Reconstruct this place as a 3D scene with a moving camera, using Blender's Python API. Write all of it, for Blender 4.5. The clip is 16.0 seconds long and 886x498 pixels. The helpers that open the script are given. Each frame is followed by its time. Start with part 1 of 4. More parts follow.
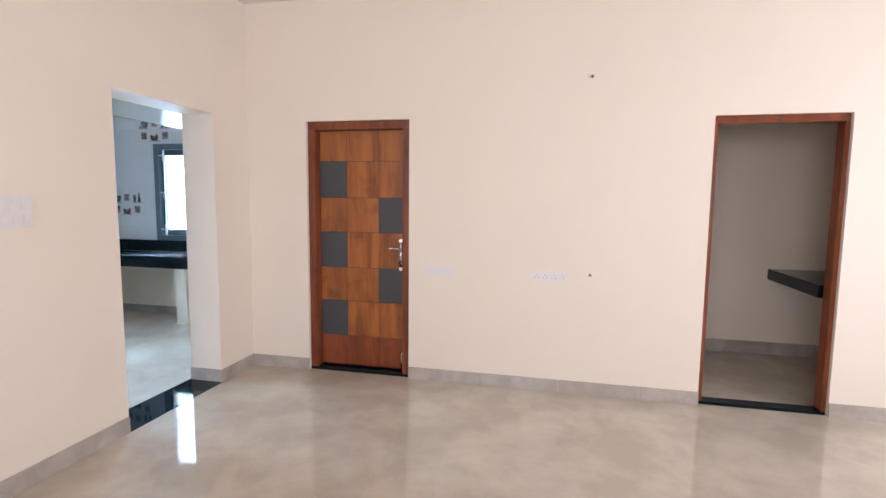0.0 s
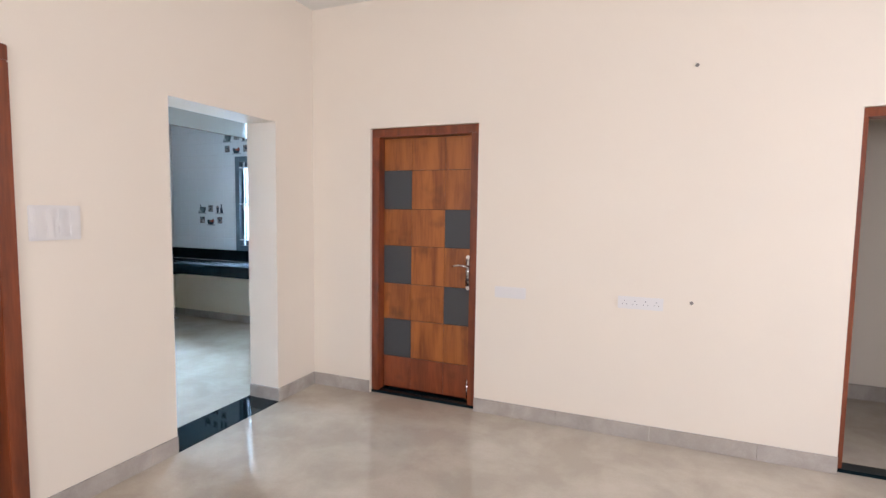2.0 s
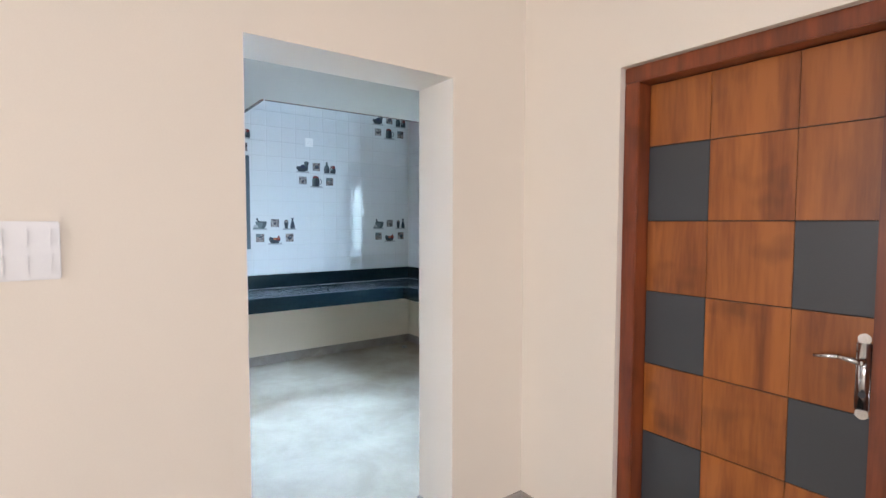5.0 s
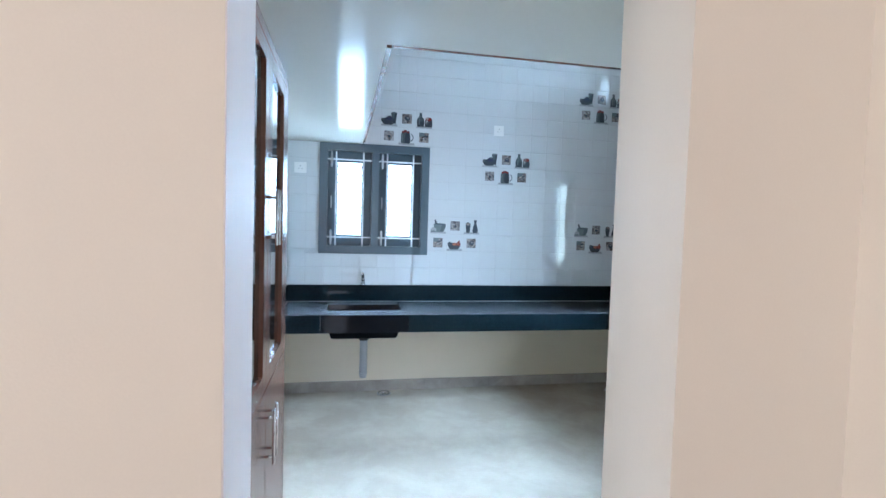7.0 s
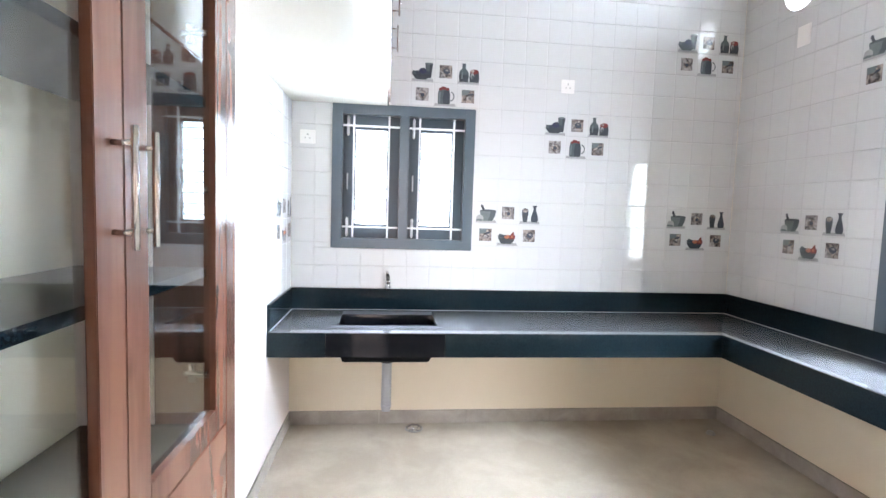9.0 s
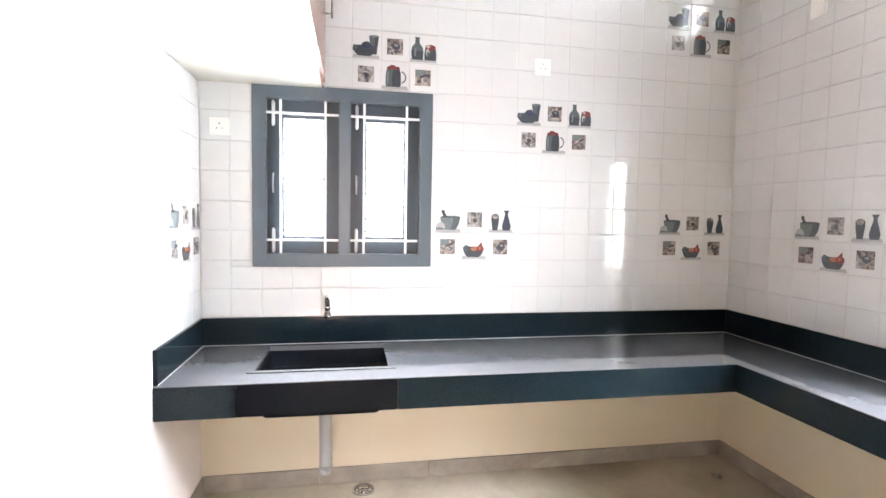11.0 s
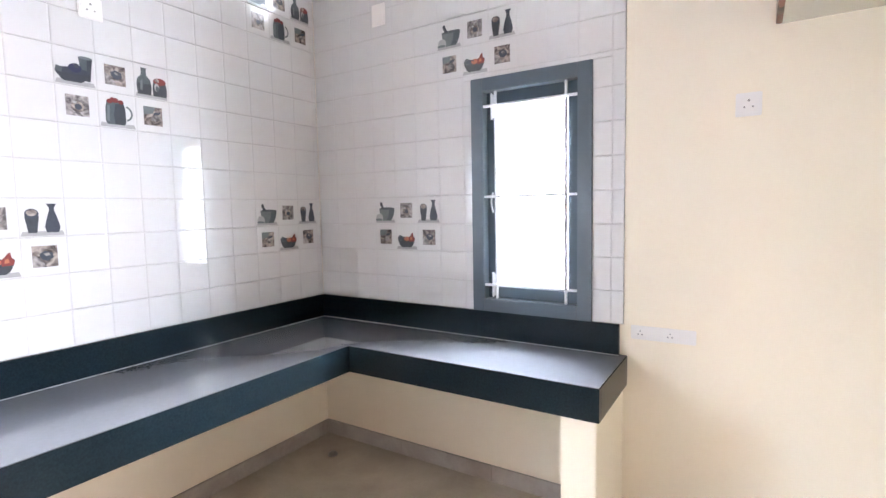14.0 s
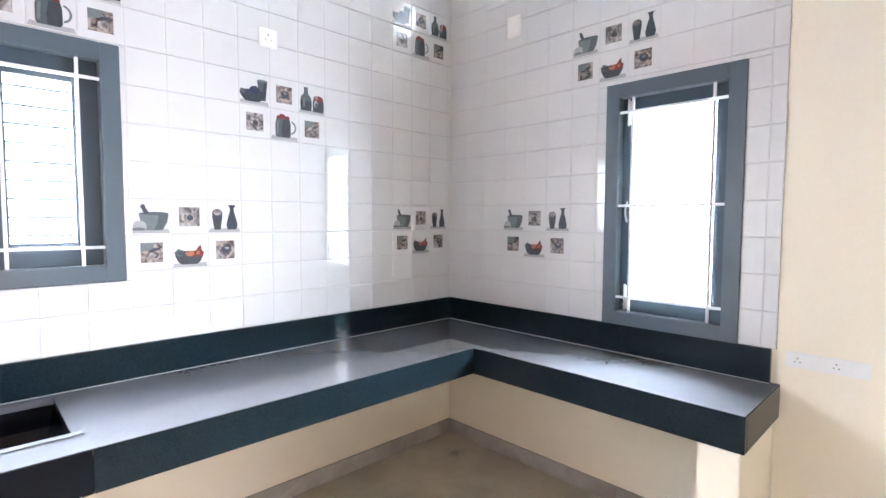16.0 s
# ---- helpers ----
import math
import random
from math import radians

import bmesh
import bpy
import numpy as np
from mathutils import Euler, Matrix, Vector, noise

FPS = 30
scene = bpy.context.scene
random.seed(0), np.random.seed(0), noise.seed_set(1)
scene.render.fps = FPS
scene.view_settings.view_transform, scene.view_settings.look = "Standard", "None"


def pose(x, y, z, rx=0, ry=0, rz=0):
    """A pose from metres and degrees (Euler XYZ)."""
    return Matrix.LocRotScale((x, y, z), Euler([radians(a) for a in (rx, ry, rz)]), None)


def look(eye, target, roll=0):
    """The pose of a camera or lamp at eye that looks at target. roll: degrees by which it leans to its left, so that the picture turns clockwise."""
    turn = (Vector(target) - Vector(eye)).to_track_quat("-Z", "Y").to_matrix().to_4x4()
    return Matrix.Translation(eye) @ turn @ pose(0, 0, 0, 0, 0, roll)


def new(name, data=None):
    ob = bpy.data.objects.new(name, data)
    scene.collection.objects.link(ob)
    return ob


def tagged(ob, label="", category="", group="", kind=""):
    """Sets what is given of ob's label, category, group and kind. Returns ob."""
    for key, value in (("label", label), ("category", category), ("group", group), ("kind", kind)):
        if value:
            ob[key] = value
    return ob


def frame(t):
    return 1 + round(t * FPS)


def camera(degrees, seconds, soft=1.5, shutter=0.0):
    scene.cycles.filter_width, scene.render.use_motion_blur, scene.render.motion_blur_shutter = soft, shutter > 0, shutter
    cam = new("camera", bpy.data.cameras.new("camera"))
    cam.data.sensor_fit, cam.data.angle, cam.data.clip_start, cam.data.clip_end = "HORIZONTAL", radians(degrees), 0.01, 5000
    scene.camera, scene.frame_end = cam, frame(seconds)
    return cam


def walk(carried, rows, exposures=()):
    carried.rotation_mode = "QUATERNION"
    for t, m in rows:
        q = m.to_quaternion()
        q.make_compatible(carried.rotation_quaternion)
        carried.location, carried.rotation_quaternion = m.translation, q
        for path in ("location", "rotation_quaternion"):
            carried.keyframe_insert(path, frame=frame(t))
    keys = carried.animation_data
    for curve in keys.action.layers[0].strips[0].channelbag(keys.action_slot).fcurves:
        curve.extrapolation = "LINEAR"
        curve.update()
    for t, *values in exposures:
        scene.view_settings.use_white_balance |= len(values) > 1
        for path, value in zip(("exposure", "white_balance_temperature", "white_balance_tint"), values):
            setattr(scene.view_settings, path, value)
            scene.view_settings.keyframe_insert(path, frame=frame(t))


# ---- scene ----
cam = camera(83.4, 16.0)
PATH = [
    (0, (0.23, 0.131, 1.473), (-0.205, 2.073, 1.275), 0.6),
    (0.5, (0.386, 0.116, 1.462), (-0.198, 2.02, 1.277), 1.0),
    (1, (0.419, 0.191, 1.459), (-0.153, 2.101, 1.291), 1.3),
    (1.5, (0.342, 0.368, 1.468), (-0.306, 2.255, 1.323), 1.1),
    (2, (0.227, 0.548, 1.474), (-0.53, 2.393, 1.32), 0.8),
    (2.5, (0.163, 0.796, 1.486), (-0.736, 2.576, 1.329), 0.4),
    (3, (0.101, 1.026, 1.465), (-0.927, 2.737, 1.341), 0.6),
    (5.5, (-0.705, 2.378, 1.474), (-2.435, 3.377, 1.378), 0.7),
    (6, (-0.85, 2.525, 1.465), (-2.674, 3.342, 1.386), 1.7),
    (6.5, (-1.18, 2.663, 1.477), (-3.079, 3.285, 1.387), 1.6),
    (7, (-1.426, 2.822, 1.466), (-3.384, 3.218, 1.369), 1.7),
    (7.5, (-1.648, 2.919, 1.425), (-3.626, 3.199, 1.323), 1.75),
    (8, (-1.938, 2.963, 1.454), (-3.921, 3.179, 1.303), 1.9),
    (10.5, (-2.922, 3.067, 1.451), (-4.902, 3.32, 1.323), 1.2),
    (11, (-3.038, 3.126, 1.464), (-5.001, 3.486, 1.341), 1.0),
    (11.5, (-3.091, 3.179, 1.471), (-4.996, 3.773, 1.332), 0.7),
    (12, (-3.198, 3.103, 1.464), (-4.962, 4.037, 1.344), -0.1),
    (12.5, (-3.245, 3.064, 1.467), (-4.809, 4.304, 1.334), -0.6),
    (13, (-3.25, 3.128, 1.465), (-4.605, 4.592, 1.323), -0.9),
    (13.5, (-3.276, 3.175, 1.464), (-4.437, 4.796, 1.308), -1.2),
    (14, (-3.384, 3.13, 1.464), (-4.443, 4.82, 1.303), -1.1),
    (14.5, (-3.464, 3.064, 1.45), (-4.524, 4.754, 1.304), -0.9),
    (15, (-3.491, 3.027, 1.447), (-4.648, 4.652, 1.305), -0.5),
    (15.5, (-3.478, 3.02, 1.446), (-4.764, 4.547, 1.319), 0.2),
    (16, (-3.392, 3.068, 1.455), (-4.822, 4.461, 1.333), 0.2),
]
walk(cam, [(t, look(eye, target, roll)) for t, eye, target, roll in PATH],
     [(0, -0.29, 6050, 15), (0.5, -0.38, 6050, 15), (1.0, -0.37, 6020, 15), (1.5, -0.31, 5980, 14), (2.5, -0.22, 5850, 12), (3.0, -0.19, 5750, 12), (5.5, -0.20, 6100, 11), (6.5, -0.20, 5900, 10), (7.0, -0.26, 5850, 11), (7.5, -0.26, 5900, 12), (8.0, 0.01, 6400, 16), (10.5, 0.62, 8750, 29), (11.5, 0.65, 8550, 28), (12.5, 0.55, 8350, 28), (13.5, 0.55, 8050, 30), (14.5, 0.63, 7750, 30), (16.0, 0.60, 7700, 28)])

# light: daylight through the kitchen openings, and through added hall windows out of view
world = bpy.data.worlds.new("sky")
scene.world = world
world.use_nodes = True
wn = world.node_tree.nodes
sky = wn.new("ShaderNodeTexSky")
sky.sky_type, sky.sun_disc, sky.sun_elevation, sky.sun_rotation = "NISHITA", False, radians(50), radians(200)
wn["Background"].inputs["Strength"].default_value = 0.12
world.node_tree.links.new(sky.outputs[0], wn["Background"].inputs["Color"])
sun = new("sun", bpy.data.lights.new("sun", "SUN"))
sun.data.energy, sun.data.angle, sun.data.color = 2.5, radians(0.5), (1, 0.95, 0.88)
sun.matrix_world = look((0, -20, 30), (6, 0, 0))


def window_light(name, x, y, z, toward, width, height, power, color, down=0.0):
    lamp = new(name, bpy.data.lights.new(name, "AREA"))
    lamp.data.shape, lamp.data.size, lamp.data.size_y = "RECTANGLE", width, height
    lamp.data.energy, lamp.data.color = power, color
    lamp.matrix_world = look((x, y, z), (x + toward[0], y + toward[1], z - down))
    return lamp


DAY = (0.54, 0.768, 1.0)
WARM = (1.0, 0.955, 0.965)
EASTC = (0.94, 0.935, 1.0)
window_light("daylight_west", -6.00, 3.085, 1.68, (1, 0), 1.15, 1.1, 330, DAY, 0.12)
window_light("daylight_north", -4.32, 5.70, 1.54, (0, -1), 1.05, 1.35, 355, DAY, 0.12)
window_light("sky_north", -4.32, 6.75, 3.3, (0, -1), 3.2, 2.4, 4900, DAY, 1.05)
window_light("sky_west", -7.05, 3.085, 3.3, (1, 0), 3.2, 2.4, 6900, DAY, 1.05)
window_light("daylight_vent", -5.275, 5.66, 2.865, (0, -1), 0.30, 0.30, 9, DAY)
# Lamps in two added windows behind the camera, to light the hall.
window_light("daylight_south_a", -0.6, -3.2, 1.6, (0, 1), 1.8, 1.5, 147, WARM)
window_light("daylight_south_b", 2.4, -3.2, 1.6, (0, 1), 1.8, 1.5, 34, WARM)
# Lamp in an unseen window, guessed facing the kitchen doorway to light it.
window_light("daylight_east", 4.35, 2.15, 1.6, (-1, 0), 1.6, 1.5, 110, EASTC)


# ---- materials ----
def material(name):
    m = bpy.data.materials.new(name)
    m.use_nodes = True
    n, l = m.node_tree.nodes, m.node_tree.links
    return m, n, l, n["Principled BSDF"]


def plain(name, color, rough=0.5, metal=0.0, grain=0.0, size=60.0, bump=0.0, spec=0.5, coat=0.0, patch=0.0):
    """A surface with a fine grain, soft larger patches and fine relief."""
    m, n, l, p = material(name)
    p.inputs["Roughness"].default_value, p.inputs["Metallic"].default_value = rough, metal
    p.inputs["Specular IOR Level"].default_value, p.inputs["Coat Weight"].default_value = spec, coat
    p.inputs["Base Color"].default_value = (*color, 1)
    if grain or bump or patch:
        geo = n.new("ShaderNodeNewGeometry")
        fine, broad = n.new("ShaderNodeTexNoise"), n.new("ShaderNodeTexNoise")
        fine.inputs["Scale"].default_value, broad.inputs["Scale"].default_value = size, 1.7
        fine.inputs["Detail"].default_value = 6
        broad.inputs["Detail"].default_value = 4
        for t in (fine, broad):
            l.new(geo.outputs["Position"], t.inputs["Vector"])
        total = n.new("ShaderNodeMath")
        total.operation = "MULTIPLY_ADD"
        total.inputs[1].default_value = grain
        part_b = n.new("ShaderNodeMath")
        part_b.operation = "MULTIPLY_ADD"
        part_b.inputs[1].default_value, part_b.inputs[2].default_value = patch, 1 - 0.5 * grain - 0.5 * patch
        l.new(broad.outputs["Fac"], part_b.inputs[0])
        l.new(fine.outputs["Fac"], total.inputs[0])
        l.new(part_b.outputs[0], total.inputs[2])
        mix = n.new("ShaderNodeVectorMath")
        mix.operation = "SCALE"
        mix.inputs[0].default_value = color
        l.new(total.outputs[0], mix.inputs["Scale"])
        l.new(mix.outputs[0], p.inputs["Base Color"])
        if bump:
            b = n.new("ShaderNodeBump")
            b.inputs["Strength"].default_value, b.inputs["Distance"].default_value = bump, 0.002
            l.new(fine.outputs["Fac"], b.inputs["Height"])
            l.new(b.outputs[0], p.inputs["Normal"])
    return m


def wood(name, light, dark, rough=0.35, scale=1.0, knots=0.5):
    """Boards with long vertical grain and darker bands and knots."""
    m, n, l, p = material(name)
    p.inputs["Roughness"].default_value = rough
    geo, info, add, mp = n.new("ShaderNodeNewGeometry"), n.new("ShaderNodeObjectInfo"), n.new("ShaderNodeVectorMath"), n.new("ShaderNodeMapping")
    add.operation = "MULTIPLY_ADD"
    add.inputs[1].default_value = (7.0, 7.0, 7.0)
    l.new(info.outputs["Random"], add.inputs[0])
    l.new(geo.outputs["Position"], add.inputs[2])
    mp.inputs["Scale"].default_value = (11 * scale, 11 * scale, 1.1 * scale)
    l.new(add.outputs[0], mp.inputs["Vector"])
    band, fine, knot = n.new("ShaderNodeTexNoise"), n.new("ShaderNodeTexNoise"), n.new("ShaderNodeTexNoise")
    band.inputs["Scale"].default_value, band.inputs["Detail"].default_value, band.inputs["Distortion"].default_value = 1.0, 5, 0.8
    fine.inputs["Scale"].default_value, fine.inputs["Detail"].default_value = 9.0, 8
    knot.inputs["Scale"].default_value, knot.inputs["Detail"].default_value = 5.5, 2
    l.new(mp.outputs[0], band.inputs["Vector"])
    l.new(mp.outputs[0], fine.inputs["Vector"])
    l.new(add.outputs[0], knot.inputs["Vector"])
    ramp, kr = n.new("ShaderNodeValToRGB"), n.new("ShaderNodeValToRGB")
    ramp.color_ramp.elements[0].position, ramp.color_ramp.elements[1].position = 0.33, 0.62
    ramp.color_ramp.elements[0].color, ramp.color_ramp.elements[1].color = (*dark, 1), (*light, 1)
    kr.color_ramp.elements[0].position, kr.color_ramp.elements[1].position = 0.28, 0.42
    k = 1 - knots
    kr.color_ramp.elements[0].color, kr.color_ramp.elements[1].color = (k, k, k, 1), (1, 1, 1, 1)
    mid = n.new("ShaderNodeMath")
    mid.operation = "MULTIPLY_ADD"
    mid.inputs[1].default_value = 0.30
    shift = n.new("ShaderNodeMath")
    shift.operation = "MULTIPLY_ADD"
    shift.inputs[1].default_value, shift.inputs[2].default_value = 0.85, -0.07
    l.new(band.outputs["Fac"], shift.inputs[0])
    l.new(fine.outputs["Fac"], mid.inputs[0])
    l.new(shift.outputs[0], mid.inputs[2])
    l.new(mid.outputs[0], ramp.inputs["Fac"])
    l.new(knot.outputs["Fac"], kr.inputs["Fac"])
    mul = n.new("ShaderNodeMix")
    mul.data_type, mul.blend_type = "RGBA", "MULTIPLY"
    mul.inputs["Factor"].default_value = 1.0
    l.new(ramp.outputs["Color"], mul.inputs["A"])
    l.new(kr.outputs["Color"], mul.inputs["B"])
    l.new(mul.outputs["Result"], p.inputs["Base Color"])
    b = n.new("ShaderNodeBump")
    b.inputs["Strength"].default_value, b.inputs["Distance"].default_value = 0.12, 0.001
    l.new(fine.outputs["Fac"], b.inputs["Height"])
    l.new(b.outputs[0], p.inputs["Normal"])
    return m


def stone(name, colors, rough, scale, veins=0.0, swirl=0.5):
    """Polished tile or stone: soft clouds of a few tones, and faint veins."""
    m, n, l, p = material(name)
    geo, cloud, spots = n.new("ShaderNodeNewGeometry"), n.new("ShaderNodeTexNoise"), n.new("ShaderNodeTexNoise")
    cloud.inputs["Scale"].default_value, cloud.inputs["Detail"].default_value, cloud.inputs["Distortion"].default_value = scale, 9, swirl
    cloud.inputs["Roughness"].default_value = 0.62
    spots.inputs["Scale"].default_value, spots.inputs["Detail"].default_value = min(scale * 40, 250), 3
    for t in (cloud, spots):
        l.new(geo.outputs["Position"], t.inputs["Vector"])
    ramp = n.new("ShaderNodeValToRGB")
    for i, (at, c) in enumerate(colors):
        e = ramp.color_ramp.elements[i] if i < 2 else ramp.color_ramp.elements.new(at)
        e.position, e.color = at, (*c, 1)
    l.new(cloud.outputs["Fac"], ramp.inputs["Fac"])
    out = ramp.outputs["Color"]
    mul, kr = n.new("ShaderNodeMix"), n.new("ShaderNodeMapRange")
    kr.inputs["From Min"].default_value, kr.inputs["From Max"].default_value = 0.3, 0.7
    kr.inputs["To Min"].default_value, kr.inputs["To Max"].default_value = 0.93 - veins, 1.02
    l.new(spots.outputs["Fac"], kr.inputs["Value"])
    mul.data_type, mul.blend_type = "RGBA", "MULTIPLY"
    mul.inputs["Factor"].default_value = 1.0
    l.new(out, mul.inputs["A"])
    l.new(kr.outputs[0], mul.inputs["B"])
    l.new(mul.outputs["Result"], p.inputs["Base Color"])
    rr = n.new("ShaderNodeMapRange")
    rr.inputs["To Min"].default_value, rr.inputs["To Max"].default_value = rough * (1.0 if scale > 20 else 0.7), rough * (1.0 if scale > 20 else 1.4)
    l.new(cloud.outputs["Fac"], rr.inputs["Value"])
    l.new(rr.outputs[0], p.inputs["Roughness"])
    p.inputs["Specular IOR Level"].default_value = 0.75
    return m


PEACH = plain("peach_wall_paint", (0.77, 0.690, 0.583), 0.6, grain=0.05, size=180, bump=0.12, patch=0.05)
CREAM = plain("cream_wall_paint", (0.875, 0.785, 0.635), 0.55, grain=0.05, size=180, bump=0.10, patch=0.05)
# Pale tone; on doorway side and return it holds cool window light.
PALEW = plain("pale_wall_tone", (0.82, 0.738, 0.705), 0.55, grain=0.05, size=180, bump=0.10, patch=0.05)
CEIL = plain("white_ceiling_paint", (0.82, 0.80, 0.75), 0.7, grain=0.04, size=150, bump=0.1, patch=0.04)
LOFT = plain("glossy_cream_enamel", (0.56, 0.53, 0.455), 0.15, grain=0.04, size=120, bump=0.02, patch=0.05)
GLAZE = plain("white_glazed_ceramic", (0.685, 0.687, 0.678), 0.045, grain=0.02, size=18, bump=0.005, patch=0.03, spec=0.9, coat=0.4)
GROUT = plain("pale_grey_grout", (0.56, 0.555, 0.545), 0.8, grain=0.15, size=300)
FLOOR = stone("polished_beige_floor_tile", [(0.40, (0.456, 0.395, 0.318)), (0.66, (0.566, 0.502, 0.413)), (0.53, (0.514, 0.451, 0.368))], 0.055, 2.4, -0.04, 0.22)
SKIRT = stone("mottled_beige_skirting_tile", [(0.30, (0.335, 0.296, 0.258)), (0.70, (0.50, 0.452, 0.405)), (0.5, (0.41, 0.366, 0.323))], 0.20, 4.5)
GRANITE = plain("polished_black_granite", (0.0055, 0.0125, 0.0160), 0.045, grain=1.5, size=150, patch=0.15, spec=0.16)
# Paler, greyer granite for the worktop and sink rim than on the aprons.
GRANITE_TOP = plain("grey_polished_granite", (0.098, 0.102, 0.108), 0.06, grain=0.14, size=60, patch=0.35, spec=0.38)
TEAK = wood("red_brown_polished_teak", (0.235, 0.056, 0.017), (0.115, 0.025, 0.008), 0.28, 1.0, knots=0.3)
PANEL = wood("honey_brown_laminate_panel", (0.37, 0.118, 0.022), (0.165, 0.041, 0.008), 0.33, 0.7, knots=0.36)
CABW = wood("dark_walnut_laminate", (0.185, 0.078, 0.050), (0.100, 0.039, 0.026), 0.24, 0.6, knots=0.25)
SLATE = plain("charcoal_laminate", (0.048, 0.050, 0.053), 0.4, grain=0.25, size=220, patch=0.1)
# Same slate paint as the frame, darkened for the shutters' recessed shade.
SASHP = plain("shaded_slate_enamel_paint", (0.042, 0.062, 0.076), 0.3, grain=0.12, size=90, bump=0.05, patch=0.12, spec=0.3)
FRAMEP = plain("slate_grey_enamel_paint", (0.076, 0.106, 0.124), 0.28, grain=0.12, size=90, bump=0.05, patch=0.12)
WHITEM = plain("white_painted_steel", (0.75, 0.76, 0.76), 0.35, grain=0.05, size=200)
CHROME = plain("chrome", (0.72, 0.72, 0.73), 0.15, 1.0, grain=0.05, size=150)
# Hall plates take this slightly darker copy of the kitchen plates' plastic.
DULLP = plain("darker_white_switch_plastic", (0.72, 0.69, 0.665), 0.3, grain=0.02, size=100)
PLAST = plain("white_switch_plastic", (0.83, 0.81, 0.78), 0.3, grain=0.02, size=100)
PINM = plain("shaded_grey_plastic", (0.22, 0.21, 0.20), 0.5, grain=0.1, size=100)
DARKP = plain("dark_plastic", (0.03, 0.03, 0.032), 0.4, grain=0.1, size=100)
DRAINM = plain("dull_steel", (0.34, 0.33, 0.31), 0.32, 1.0, grain=0.25, size=120, patch=0.2)
PALEM = plain("satin_nickel", (0.46, 0.47, 0.48), 0.42, 0.6, grain=0.1, size=150)
PALEJ = plain("pale_joint_tone", (0.34, 0.35, 0.35), 0.7, grain=0.5, size=70, patch=0.5)
PVC = plain("grey_pvc", (0.46, 0.48, 0.50), 0.45, grain=0.08, size=60, patch=0.15)
SINKM = plain("black_composite_sink", (0.005, 0.006, 0.008), 0.07, grain=0.5, size=300, spec=0.09)
# Shade on the cabinet doors' east edge, put into this dark brown.
EDGE_SHADE = plain("edge_shade_brown", (0.020, 0.009, 0.007), 0.35, grain=0.3, size=120)
JOINT = plain("dark_joint", (0.03, 0.015, 0.01), 0.7, grain=0.2, size=200)

INK = plain("print_charcoal", (0.050, 0.058, 0.068), 0.16, grain=0.5, size=55, patch=0.2)
INKB = plain("print_slate_blue", (0.050, 0.060, 0.078), 0.16, grain=0.5, size=70, patch=0.2)
INKG = plain("print_grey_green", (0.145, 0.172, 0.176), 0.16, grain=0.5, size=60, patch=0.2)
INKR = plain("print_red", (0.20, 0.040, 0.036), 0.16, grain=0.5, size=80, patch=0.2)
INKD = plain("print_dark_green_grey", (0.085, 0.105, 0.110), 0.16, grain=0.6, size=90, patch=0.2)
INKN = plain("print_navy", (0.040, 0.046, 0.085), 0.16, grain=0.5, size=90)
INKO = plain("print_orange", (0.44, 0.15, 0.085), 0.16, grain=0.4, size=80)
INKS = plain("print_shadow_grey", (0.38, 0.38, 0.375), 0.16, grain=0.3, size=60)


def photo_material(name, light, mid, dark, scale):
    m, n, l, p = material(name)
    p.inputs["Roughness"].default_value = 0.16
    geo, noise_t, ramp = n.new("ShaderNodeNewGeometry"), n.new("ShaderNodeTexNoise"), n.new("ShaderNodeValToRGB")
    noise_t.inputs["Scale"].default_value, noise_t.inputs["Detail"].default_value, noise_t.inputs["Distortion"].default_value = scale, 3, 1.2
    l.new(geo.outputs["Position"], noise_t.inputs["Vector"])
    e = ramp.color_ramp.elements
    e[0].position, e[0].color = 0.36, (*dark, 1)
    e[1].position, e[1].color = 0.66, (*light, 1)
    x = e.new(0.5)
    x.color = (*mid, 1)
    l.new(noise_t.outputs["Fac"], ramp.inputs["Fac"])
    l.new(ramp.outputs["Color"], p.inputs["Base Color"])
    return m


PHOTO = photo_material("print_photo_brown", (0.44, 0.37, 0.33), (0.22, 0.18, 0.165), (0.05, 0.042, 0.04), 30)
PHOTOG = photo_material("print_photo_grey", (0.47, 0.43, 0.41), (0.25, 0.23, 0.225), (0.07, 0.064, 0.064), 26)

GLASS, gn, gl, gp = material("clear_glass")
gp.inputs["Transmission Weight"].default_value, gp.inputs["Roughness"].default_value, gp.inputs["IOR"].default_value = 1.0, 0.02, 1.45
gp.inputs["Base Color"].default_value = (0.93, 0.97, 0.96, 1)


# ---- mesh helpers ----
def box(bm, x0, y0, z0, x1, y1, z1, bevel=0.0, mat=0):
    made = bmesh.ops.create_cube(bm, size=1, matrix=Matrix.LocRotScale(((x0 + x1) / 2, (y0 + y1) / 2, (z0 + z1) / 2), None, (abs(x1 - x0), abs(y1 - y0), abs(z1 - z0))))
    faces = {f for v in made["verts"] for f in v.link_faces}
    if bevel:
        edges = {e for v in made["verts"] for e in v.link_edges}
        cut = bmesh.ops.bevel(bm, geom=list(edges), offset=bevel, segments=2, affect="EDGES", clamp_overlap=True)
        faces = {f for f in faces if f.is_valid} | set(cut["faces"])
    for f in faces:
        f.material_index = mat
    return bm


def boxes(*rows, bevel=0.0):
    bm = bmesh.new()
    for r in rows:
        box(bm, *r, bevel=bevel)
    return bm


